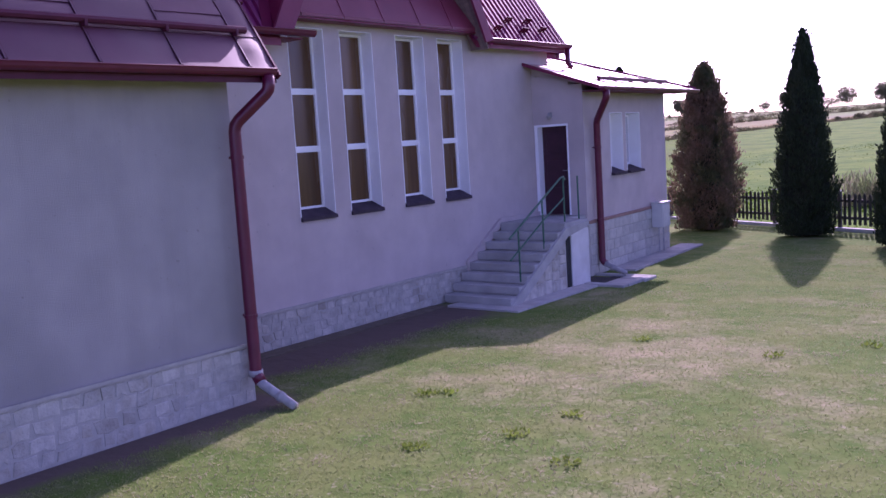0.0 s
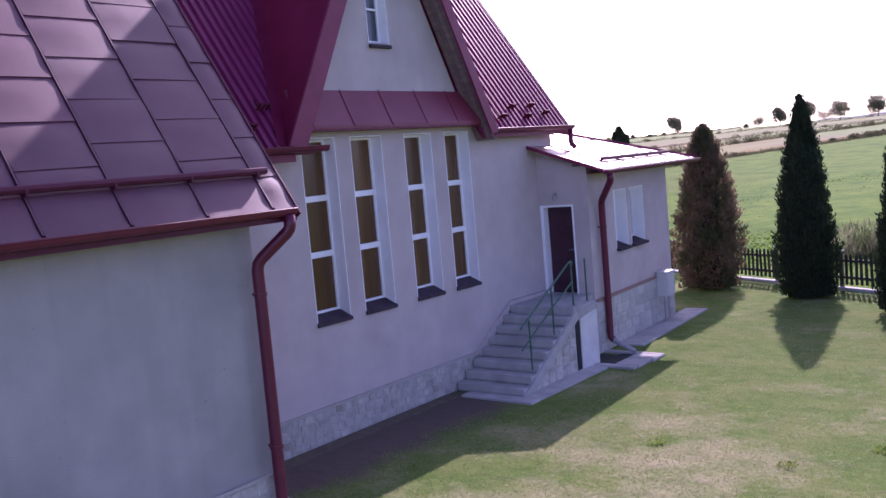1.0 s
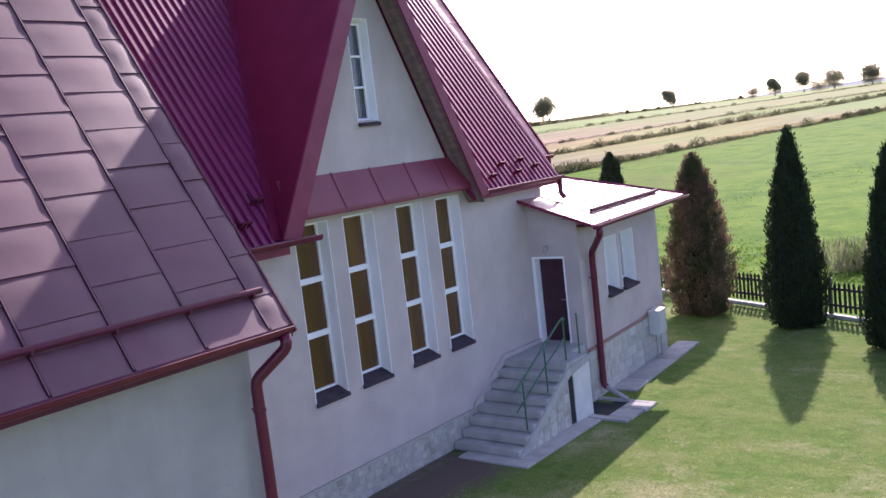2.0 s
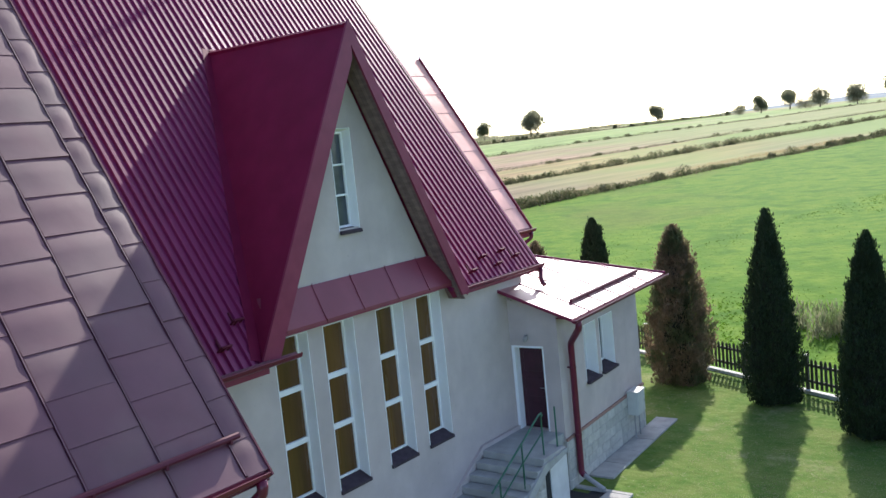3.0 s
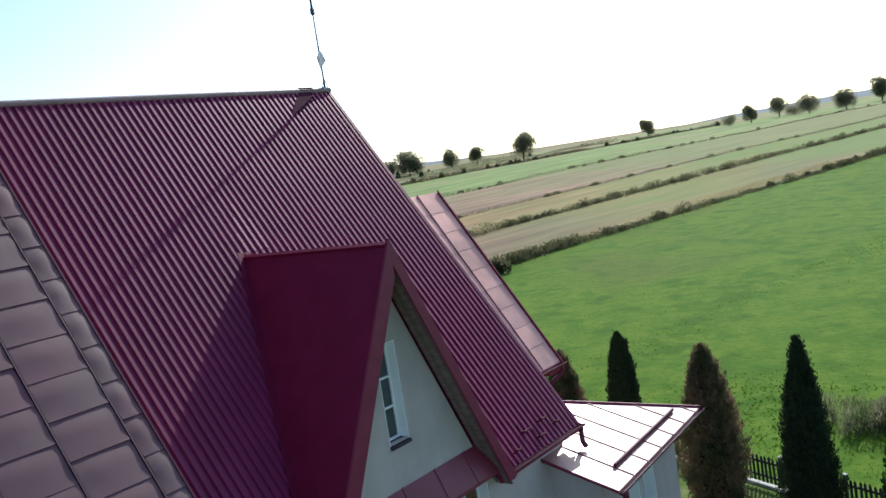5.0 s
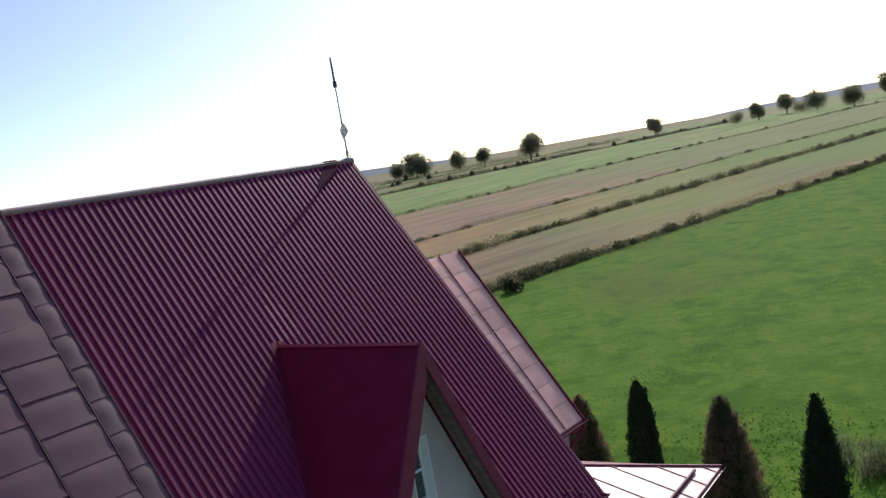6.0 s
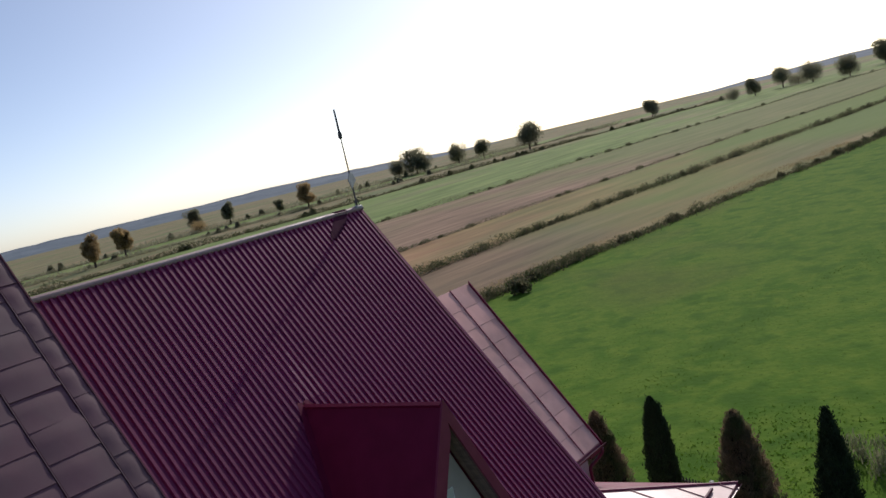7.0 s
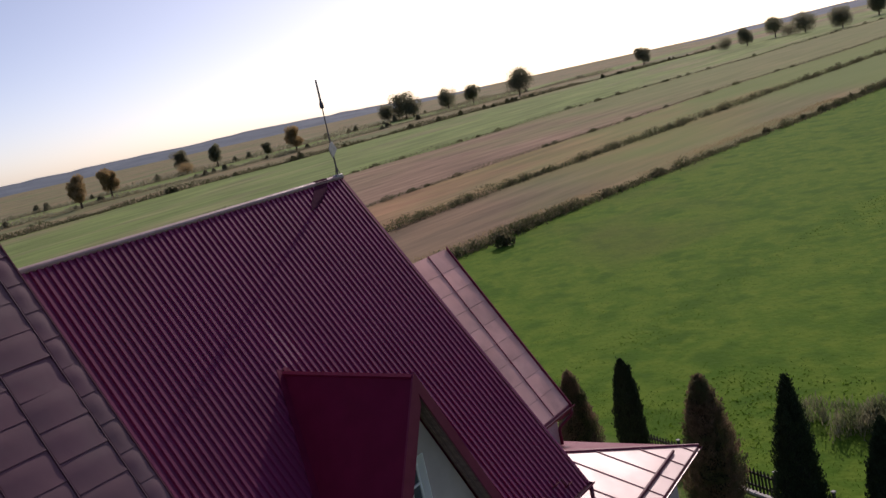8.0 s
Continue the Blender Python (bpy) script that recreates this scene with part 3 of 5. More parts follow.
soffit = new("soffit")
soffit.parent = church
tagged(soffit, "brown boarded soffit")
for s in (-1, 1):
    for k in range(4):
        x0, x1 = -11.14 + k * 0.113, -11.14 + k * 0.113 + 0.105
        o = 0.16
        bm = bmesh.new()
        prism(bm, [(x0, DY, DZ - o * 1.9), (x0, DY + s * (DH - o), 5.25), (x0, DY + s * (DH - o - 0.03), 5.25), (x0, DY, DZ - o * 1.9 - 0.06)], (x1 - x0, 0, 0))
        part("board", bm, M_SOFFIT, soffit)
GX, GZ = -11.16, 10.75
GS = (GZ - 5.3) / 2.78
gw = (13.24, 13.84, 7.24, 9.22)
bm = bmesh.new()


def gy(z, s):
    return DY + s * (GZ - z) / GS


for poly in ([(gy(6.0, -1), 6.0), (gy(6.0, 1), 6.0), (gy(gw[2], 1), gw[2]), (gy(gw[2], -1), gw[2])],
             [(gy(gw[2], -1), gw[2]), (gw[0], gw[2]), (gw[0], gw[3]), (gy(gw[3], -1), gw[3])],
             [(gw[1], gw[2]), (gy(gw[2], 1), gw[2]), (gy(gw[3], 1), gw[3]), (gw[1], gw[3])],
             [(gy(gw[3], -1), gw[3]), (gy(gw[3], 1), gw[3]), (DY, GZ)]):
    prism(bm, [(GX, y, z) for y, z in poly], (-0.35, 0, 0))
bmesh.ops.remove_doubles(bm, verts=bm.verts, dist=0.001)
part("gable_wall", bm, M_STUCCO, church)

# sloping skirt of sheets below the gable: five sheets with folded seams
SK0, SK1 = (-11.14, 6.32), (-10.84, 5.67)
sk_y = [10.95, 11.3, 12.33, 13.38, 14.43, 15.45, 16.25]
skirt = None
for a, c in zip(sk_y, sk_y[1:]):
    bm = bmesh.new()
    prism(bm, [(SK0[0], a + 0.012, SK0[1]), (SK1[0], a + 0.012, SK1[1]), (SK1[0], a + 0.012, SK1[1] - 0.06), (SK0[0], a + 0.012, SK0[1] - 0.06)], (0, c - a - 0.024, 0))
    prism(bm, [(SK0[0], c - 0.02, SK0[1]), (SK1[0], c - 0.02, SK1[1]), (SK1[0], c - 0.02, SK1[1] + 0.035), (SK0[0], c - 0.02, SK0[1] + 0.035)], (0, 0.016, 0))
    if skirt is None:
        skirt = part("skirt_roof", bm, M_SKIRT, church, "sloping strip of red sheets below the gable")
    else:
        part("sheet", bm, M_SKIRT, skirt)
bm = bmesh.new()
box(bm, WX, -10.87, 10.9, 16.4, 5.575, 5.61)
part("eave_soffit", bm, M_TRIM, church)

# ---- chancel beyond the transept ----
PS = 1.52
bm = bmesh.new()
for s in (1, -1):
    e = RX + s * 3.75
    prism(bm, [(e, 19.6, 5.85), (RX, 19.6, 5.85 + 3.75 * PS), (RX, 19.6, 5.65 + 3.75 * PS), (e, 19.6, 5.7)], (0, 24.34 - 19.6, 0))
chancel_roof = part("chancel_roof", bm, M_TRIM, church, "lower chancel roof of red sheet panels")
bm = bmesh.new()
box(bm, RX - 3.4, RX + 3.4, 19.6, 23.9, -0.3, 5.9)
prism(bm, [(RX - 3.4, 23.4, 5.9), (RX + 3.4, 23.4, 5.9), (RX, 23.4, 11.0)], (0, 0.5, 0))
part("chancel_wall", bm, M_STUCCO, church)
for s in (1, -1):
    bm = bmesh.new()
    gutter(bm, (RX + s * 3.82, 19.7, 5.84), (RX + s * 3.82, 24.42, 5.84), 0.085)
    part("gutter", bm, M_PIPE, church)
bm = bmesh.new()
prism(bm, [(RX + 3.8, 24.34, 5.72), (RX + 3.8, 24.34, 5.9), (RX, 24.34, 5.9 + 3.8 * PS), (RX, 24.34, 5.72 + 3.8 * PS)], (0, 0.035, 0))
prism(bm, [(RX + 3.75, 23.6, 5.62), (RX + 3.75, 23.6, 5.7), (RX + 3.4, 23.6, 5.7), (RX + 3.4, 23.6, 5.62)], (0, 0.74, 0))
part("chancel_verge", bm, M_TRIM, church)

# ---- windows ----
def tall_window(parent_name, x, y0, y1, z0, z1, panes, glass, recess, sill_out, parent, border=0.06, bar=0.035, sill_of=None, t=0.02, drop=0.12):
    """A recessed window in a wall that faces +x: lined reveal, frame with transoms, panes and a sloping sill."""
    w = border
    bm = bmesh.new()
    outer = [bm.verts.new((x + 0.008, py, pz)) for py, pz in ((y0 - w, z0 - drop + 0.02), (y0 - w, z1 + w), (y1 + w, z1 + w), (y1 + w, z0 - drop + 0.02))]
    rim = [bm.verts.new((x + 0.008, py, pz)) for py, pz in ((y0 - w - 0.015, z0 - drop + 0.02), (y0 - w - 0.015, z1 + w + 0.015), (y1 + w + 0.015, z1 + w + 0.015), (y1 + w + 0.015, z0 - drop + 0.02))]
    rim_in = [bm.verts.new((x - 0.01, v.co.y, v.co.z)) for v in rim]
    inner = [bm.verts.new((x - recess, py, pz)) for py, pz in ((y0 + t, z0 - drop + 0.02), (y0 + t, z1 - t), (y1 - t, z1 - t), (y1 - t, z0 - drop + 0.02))]
    for ring, other in ((inner, outer), (outer, rim), (rim, rim_in)):
        for i in range(3):
            bm.faces.new((ring[i], ring[i + 1], other[i + 1], other[i]))
    win = part(parent_name, bm, M_WHITE, parent, "tall recessed window with splayed white reveals")
    xf = x - recess + 0.02
    f = 0.042
    ya, yb = y0 + t, y1 - t
    bm = bmesh.new()
    box(bm, xf - 0.05, xf + 0.02, ya, ya + f, z0, z1 - t)
    box(bm, xf - 0.05, xf + 0.02, yb - f, yb, z0, z1 - t)
    box(bm, xf - 0.05, xf + 0.02, ya + f, yb - f, z1 - t - f, z1 - t)
    box(bm, xf - 0.05, xf + 0.02, ya + f, yb - f, z0, z0 + f * 1.4)
    part("window_frame", bm, M_WHITE, win)
    zs = [z0 + f * 1.4 + (z1 - t - f - z0 - f * 1.4) * k / panes for k in range(panes + 1)]
    for k in range(1, panes):
        bm = bmesh.new()
        box(bm, xf - 0.04, xf + 0.03, ya + f, yb - f, zs[k] - bar, zs[k] + bar, 0.006)
        part("transom", bm, M_WHITE, win)
    for a, c in zip(zs, zs[1:]):
        bm = bmesh.new()
        box(bm, xf - 0.035, xf - 0.02, ya + f - 0.01, yb - f + 0.01, a, c)
        part("pane", bm, glass, win)
    bm = bmesh.new()
    cut = [(xf + 0.02, 0.01, z0 + 0.015), (x + 0.012, -w - 0.012, z0 - drop + 0.015), (x + sill_out, -w - 0.02, z0 - drop), (x + sill_out, -w - 0.02, z0 - drop - 0.06), (x + 0.012, -w - 0.012, z0 - drop - 0.06), (xf + 0.02, 0.01, z0 - drop - 0.04)]
    a = [bm.verts.new((px, y0 + d, pz)) for px, d, pz in cut]
    c = [bm.verts.new((px, y1 - d, pz)) for px, d, pz in cut]
    for i in range(6):
        j = (i + 1) % 6
        bm.faces.new((a[i], a[j], c[j], c[i]))
    bm.faces.new(a[::-1])
    bm.faces.new(c)
    bmesh.ops.recalc_face_normals(bm, faces=bm.faces)
    part("sill", bm, sill_of or M_SILL, win, "sloping sill")
    return win


for a, c in WIN:
    tall_window("window", WX, a, c, WZ0, WZ1, 3, M_AMBER, 0.29, 0.05, church, 0.002, 0.055, t=0.006)
tall_window("gable_window", GX, gw[0] + 0.05, gw[1] - 0.05, gw[2], gw[3] - 0.05, 3, M_GLASS, 0.2, 0.07, church, 0.03, 0.02, drop=0.045)

# ---- nave roof panels, seams, snow bar ----
NV = Vector((SL, 0, 1)).normalized()
SEAMS = [8.2 - 1.055 * k for k in range(16)]


def panel_mesh(name, width, length, over=0.03):
    """One sheet: a slightly dished plate, with the lower edge lapped over the next."""
    k = 4
    up = Vector((-1, 0, SL)).normalized()
    vs, fs = [], []
    for i in range(k + 1):
        for j in range(k + 1):
            u, v = i / k, j / k
            h = 0.006 + 0.016 * (1 - v) + 0.016 * (math.sin(math.pi * u) * math.sin(math.pi * v)) - 0.008 * math.sin(2 * math.pi * v)
            p = up * (v * (length + over) - over) + Vector((0, u * width, 0)) + NV * h
            vs.append(tuple(p))
    for i in range(k):
        for j in range(k):
            a = i * (k + 1) + j
            fs.append((a, a + 1, a + k + 2, a + k + 1))
    edge = [i * (k + 1) for i in range(k + 1)]
    base = len(vs)
    for e in edge:
        vs.append(tuple(Vector(vs[e]) - NV * 0.026))
    for e in edge:
        vs.append(vs[e])
    for i in range(k):
        fs.append((base + k + 1 + i, base + k + 2 + i, base + i + 1, base + i))
    me = mesh_from(name, vs, fs)
    me.polygons.foreach_set("use_smooth", [True] * len(fs))
    return me


ROW = 0.39
pm = panel_mesh("panel", 1.0, ROW * math.hypot(1, SL))
pm_edge = panel_mesh("panel", 0.385, ROW * math.hypot(1, SL))
pm_low = panel_mesh("panel", 1.0, 0.56)
pm_low_edge = panel_mesh("panel", 0.385, 0.56)
rows_n = 22
lay = random.Random(21)
pm_half = panel_mesh("panel", 1.0, 0.5 * ROW * math.hypot(1, SL))
for c, y in enumerate([8.225] + [s - 1.03 for s in SEAMS[:12]]):
    off = (0.0, 0.5)[c % 2] * ROW
    if off:
        piece("panel", pm_half, M_PANEL, nave_roof).location = (-8.86, y, a_roof(-8.86))
    for r in range(rows_n):
        x = -8.86 - off - r * ROW
        o = piece("panel", pm_edge if c == 0 else pm, M_PANEL, nave_roof)
        o.location = Vector((x, y, a_roof(x))) + NV * lay.uniform(0.0, 0.004)
        o.rotation_euler = (lay.uniform(-0.009, 0.009), lay.uniform(-0.012, 0.006), lay.uniform(-0.004, 0.004))
    piece("panel", pm_low_edge if c == 0 else pm_low, M_PANEL, nave_roof).location = (-8.55, y, a_roof(-8.55))
for y in SEAMS:
    bm = bmesh.new()
    prism(bm, [Vector((-8.55, y - 0.014, a_roof(-8.55))), Vector((RX, y - 0.014, a_roof(RX))), Vector((RX, y - 0.014, a_roof(RX))) + NV * 0.03, Vector((-8.55, y - 0.014, a_roof(-8.55))) + NV * 0.03], (0, 0.022, 0))
    part("seam", bm, M_PANEL, nave_roof)
bm = bmesh.new()
lo, hi = Vector((-8.52, 8.59, a_roof(-8.52) - 0.1)), Vector((RX, 8.6, a_roof(RX) - 0.1))
prism(bm, [lo, hi, hi + NV * 0.092, lo + NV * 0.092], (0, 0.03, 0))
part("verge", bm, M_BAR, church)
bm = bmesh.new()
xb = -8.87
pb = Vector((xb, 0, a_roof(xb))) + NV * 0.09
tube(bm, [(pb.x, -16.9, pb.z), (pb.x, 8.36, pb.z)], 0.048, 8)
part("snow_bar", bm, M_BAR, church, "red tubular snow guard along the eave")
for y in SEAMS:
    bm = bmesh.new()
    box(bm, pb.x - 0.04, pb.x + 0.05, y - 0.02, y + 0.02, a_roof(xb) - 0.03, pb.z, 0.004)
    part("bracket", bm, M_BAR, church)
bm = bmesh.new()
gutter(bm, (-8.45, -17.0, 4.39), (-8.45, 8.5, 4.39), 0.072)
part("gutter", bm, M_PIPE, church)
bm = bmesh.new()
box(bm, AX, -8.56, -17.0, 8.6, 4.33, 4.36)
part("eave_board", bm, M_TRIM, church)


def downpipe(pts, parent, r=0.062, clamps=()):
    """A round pipe with bent elbows and wall clamps."""
    bm = bmesh.new()
    out = [Vector(pts[0])]
    for a, b, c in zip(pts, pts[1:], pts[2:]):
        a, b, c = Vector(a), Vector(b), Vector(c)
        d = min(0.09, (a - b).length / 3, (c - b).length / 3)
        p, q = b + (a - b).normalized() * d, b + (c - b).normalized() * d
        out += [p, p * 0.25 + b * 0.5 + q * 0.25, q]
    out.append(Vector(pts[-1]))
    tube(bm, out, r, 12)
    ob = part("downpipe", bm, M_PIPE, parent, "round wine-red downpipe", smooth=True)
    for x, y, z in clamps:
        bm = bmesh.new()
        tube(bm, [(x, y, z - 0.02), (x, y, z + 0.02)], r + 0.012, 12)
        box(bm, x - r - 0.07, x - r + 0.02, y - 0.015, y + 0.015, z - 0.015, z + 0.015)
        part("clamp", bm, M_PIPE, ob)
    return ob


downpipe([(-8.44, 8.38, 4.33), (-8.44, 8.38, 4.14), (-8.82, 8.07, 3.72), (-8.82, 8.07, 0.42), (-8.73, 8.07, 0.3)], church, 0.083, [(-8.82, 8.07, 3.3), (-8.82, 8.07, 1.2)])
bm = bmesh.new()
tube(bm, [(-8.82, 8.07, 0.46), (-8.82, 8.07, 0.38)], 0.1, 12)
tube(bm, [(-8.8, 8.07, 0.38), (-8.7, 8.07, 0.28), (-8.12, 8.1, 0.04)], [0.08, 0.065, 0.058], 12)
tube(bm, [(-8.4, 8.085, 0.155), (-8.34, 8.088, 0.13)], 0.072, 12)
part("drain_elbow", bm, M_ELBOW, church, "grey plastic drain elbow at the foot of the downpipe", smooth=True)
for a, c, ex in ((8.6, 11.3, EX), (16.6, 20.02, EXR)):
    bm = bmesh.new()
    gx, gz = (ex + 0.15, c_roof(ex) + 0.06) if a < 10 else (ex + 0.09, c_roof(ex) + 0.01)
    gutter(bm, (gx, a, gz), (gx, c, gz), 0.075)
    part("gutter", bm, M_PIPE, church)
    bm = bmesh.new()
    box(bm, WX + 0.005, ex - 0.02, a, c - 0.1, c_roof(ex) - 0.035, c_roof(ex) - 0.01)
    part("eave_board", bm, M_TRIM, church)
downpipe([(EXR + 0.09, 19.9, 5.4), (EXR + 0.09, 19.88, 5.06), (EXR + 0.22, 19.82, 4.95)], church, 0.062)
downpipe([(RX + 3.85, 24.2, 5.8), (RX + 3.85, 24.2, 5.6), (RX + 3.5, 23.8, 5.25), (RX + 3.5, 23.8, 0.2)], church, 0.055)


def snow_hook(y, x):
    bm = bmesh.new()
    p = Vector((x, y, c_roof(x))) + NV * 0.04
    up = Vector((-1, 0, SL)).normalized()
    a, b = p - up * 0.12, p + up * 0.12
    o = Vector((0, 0.1, 0))
    tube(bm, [b, a - NV * 0.01, a + NV * 0.17], 0.024, 6)
    tube(bm, [a - o + NV * 0.02, a - o + NV * 0.17, a + o + NV * 0.17, a + o + NV * 0.02], 0.022, 6)
    bmesh.ops.remove_doubles(bm, verts=bm.verts, dist=0.02)
    part("snow_hook", bm, M_HOOK, church)


for y, x in ((17.83, -11.26), (17.2, -11.1), (18.66, -11.28), (18.23, -11.1), (19.09, -11.15), (10.45, -11.29), (9.93, -11.05)):
    snow_hook(y, x)

# panels of the chancel roof and of the annex roof share one kind of sheet
for k in range(2):
    y = 24.3 - 1.05 * (k + 1)
    for r in range(9):
        x = RX + 3.74 - r * 0.415
        bm = bmesh.new()
        z = 5.87 + (RX + 3.74 - x) * PS
        prism(bm, [(x, y + 0.012, z + 0.004), (x, y + 0.012, z + 0.034), (x - 0.2, y + 0.012, z + 0.2 * PS + 0.036), (x - 0.43, y + 0.012, z + 0.43 * PS + 0.02), (x - 0.43, y + 0.012, z + 0.43 * PS)], (0, 1.026, 0))
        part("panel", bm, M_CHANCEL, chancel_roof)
    bm = bmesh.new()
    prism(bm, [(RX + 3.74, y - 0.012, 5.86), (RX + 3.74, y - 0.012, 5.95), (RX, y - 0.012, 5.95 + 3.74 * PS), (RX, y - 0.012, 5.86 + 3.74 * PS)], (0, 0.024, 0))
    part("seam", bm, M_TRIM, chancel_roof)

# ---- lightning mast on the ridge ----
mast = thing("lightning_mast", "thin iron lightning mast with a diamond plate on the roof ridge", "lightning rod", pose(RX, 19.86, 15.1))
bm = bmesh.new()
tube(bm, [(0, 0, -0.05), (0, 0, 1.2), (0, 0, 2.3)], [0.027, 0.023, 0.015], 8)
part("rod", bm, M_MAST, mast)
bm = bmesh.new()
tube(bm, [(0, 0, 2.12), (0, 0, 2.15), (0, 0, 2.28), (0, 0, 2.34), (0, 0, 3.0)], [0.04, 0.062, 0.062, 0.034, 0.028], 10)
part("tip", bm, M_MAST, mast)
# the plate stands edge-on to the noon sun
bm = bmesh.new()
pl = Vector((math.sin(radians(SUN_AZ)), math.cos(radians(SUN_AZ)), 0))
prism(bm, [Vector((0.02, 0, z)) + pl * o for o, z in ((-0.12, 0.6), (0.26, 0.83), (0.06, 1.08), (-0.07, 1.06), (-0.24, 0.88))], (0.03, 0, 0))
part("diamond_plate", bm, M_IRON, mast)
for o in (-0.1, 0.12):
    bm = bmesh.new()
    tube(bm, [Vector((0.0, 0, 0.86)) + pl * o, Vector((0.06, 0, 0.86)) + pl * o], 0.012, 6)
    part("bolt", bm, M_IRON, mast)
bm = bmesh.new()
box(bm, -0.1, 0.1, -0.16, 0.12, -0.02, 0.07, 0.02)
part("foot_plate", bm, M_IRON, mast)
for a in (0.5, 2.6, 4.6):
    bm = bmesh.new()
    tube(bm, [(0.09 * math.cos(a), 0.09 * math.sin(a), 0.05), (0, 0, 0.34)], 0.012, 6)
    part("brace", bm, M_MAST, mast)
# a low piece on the ridge, and a dark drop-shaped sheet standing for its shadow
slope_out = Vector((SL, 0, 1)).normalized()
bm = bmesh.new()
edge = [(0.0, 19.32), (0.0, 18.78), (0.12, 18.55), (0.34, 18.1), (0.47, 17.92), (0.44, 18.22), (0.33, 18.6), (0.2, 18.98)]
prism(bm, [Vector((RX + d, y, c_roof(RX + d))) + slope_out * 0.056 for d, y in edge], slope_out * 0.006)
prism(bm, [(RX - 0.11, 18.78, 15.12), (RX - 0.05, 18.78, 15.17), (RX + 0.05, 18.78, 15.17), (RX + 0.11, 18.78, 15.08)], (0, 0.5, 0))
part("ridge_flap", bm, M_RIDGE_SHADOW, church, "low dark ridge piece with a sheet that stands for its shadow")

# ---- stone plinths ----
def rubble(parent, x, y0, y1, z0, z1, size, seed):
    """Uneven stones on a wall that faces +x: jittered cells, each a raised block with worn edges."""
    rnd = random.Random(seed)
    rows = max(2, round((z1 - z0) / (size * 0.8)))
    zz = [z0 + (z1 - z0) * k / rows for k in range(rows + 1)]
    for r in range(rows):
        y = y0 + rnd.uniform(0, 0.1)
        while y < y1 - 0.08:
            w = min(size * rnd.uniform(0.7, 1.6), y1 - y)
            j = lambda: rnd.uniform(-0.028, 0.028)  # noqa: E731
            g = 0.004
            cs = [(y + g + j(), zz[r] + g + j()), (y + w * 0.5, zz[r] + g + j()), (y + w - g + j(), zz[r] + g + j()), (y + w - g + j(), zz[r + 1] - g + j()), (y + w * 0.45, zz[r + 1] - g + j()), (y + g + j(), zz[r + 1] - g + j())]
            cs = [(min(max(a, y0), y1), min(max(b, z0), z1)) for a, b in cs]
            h = rnd.uniform(0.004, 0.016)
            cy, cz = sum(a for a, _ in cs) / 6, sum(b for _, b in cs) / 6
            vs = [(x - 0.02, a, b) for a, b in cs] + [(x + h, cy + (a - cy) * 0.8, cz + (b - cz) * 0.8) for a, b in cs]
            fs = [tuple(range(6, 12))] + [(i, (i + 1) % 6, 6 + (i + 1) % 6, 6 + i) for i in range(6)]
            piece("stone", mesh_from("stone", vs, fs), M_STONE, parent)
            y += w


bm = bmesh.new()
box(bm, WX + 0.002, WX + 0.035, 8.15, 16.6, -0.2, 0.66)
box(bm, WX + 0.035, WX + 0.07, 8.15, 16.6, 0.63, 0.67)
plinth = part("plinth", bm, M_MORTAR, church, "pale rubble-stone plinth")
rubble(plinth, WX + 0.035, 8.2, 16.55, 0.0, 0.62, 0.2, 3)
bm = bmesh.new()
box(bm, AX + 0.002, AX + 0.035, -16, 8.15, -0.2, 0.80)
box(bm, AX + 0.035, AX + 0.07, -16, 8.15, 0.77, 0.81)
plinth = part("plinth", bm, M_MORTAR, church, "pale rubble-stone plinth")
rubble(plinth, AX + 0.035, 2.2, 8.13, 0.0, 0.76, 0.22, 4)

# ---- sacristy annex: its own frame, turned a little from the church ----
annex = thing("sacristy_annex", "low grey rendered annex with a hipped sheet-metal roof", "annex", pose(-9.9, 18.95, 0, 0, 0, 4.3))
EZ, ES, EO = 4.36, 0.35, 0.6     # eave height, slope, overhang
AW = [(1.48, 2.18), (2.46, 3.3)]
bm = bmesh.new()
wall_x(bm, -0.35, 0.0, 0.0, 5.13, -0.3, EZ + 0.12, [(a - 0.02, c + 0.02, 2.32, 3.79) for a, c in AW])
part("front_wall", bm, M_STUCCO, annex)
bm = bmesh.new()
box(bm, -3.3, -0.35, 4.8, 5.13, -0.3, EZ + 0.1)
part("end_wall", bm, M_STUCCO, annex)
DO = (-1.22, -0.42, 1.46, 3.57)
bm = bmesh.new()
box(bm, -1.45, DO[0], 0.0, 0.35, -0.3, 4.8)
box(bm, DO[1], -0.35, 0.0, 0.35, -0.3, 4.62)
box(bm, DO[0], DO[1], 0.0, 0.35, DO[3], 4.72)
box(bm, DO[0], DO[1], 0.0, 0.35, -0.3, DO[2] - 0.02)
part("door_wall", bm, M_STUCCO, annex)
bm = bmesh.new()
prism(bm, [(-1.45, 0, 4.8), (-0.002, 0, EZ + 0.12), (-0.002, 0, EZ + 0.2), (-1.45, 0, EZ + 2.05 * ES - 0.03)], (0, 0.35, 0))
part("wall_head", bm, M_STUCCO, annex)
bm = bmesh.new()
box(bm, DO[0], DO[0] + 0.02, -0.01, 0.3, DO[2], DO[3])
box(bm, DO[1] - 0.02, DO[1], -0.01, 0.3, DO[2], DO[3])
box(bm, DO[0] + 0.02, DO[1] - 0.02, -0.01, 0.3, DO[3] - 0.02, DO[3])
box(bm, DO[0] - 0.06, DO[0], -0.012, -0.003, DO[2], DO[3] + 0.03)
box(bm, DO[1], DO[1] + 0.02, -0.012, -0.003, DO[2], DO[3] + 0.03)
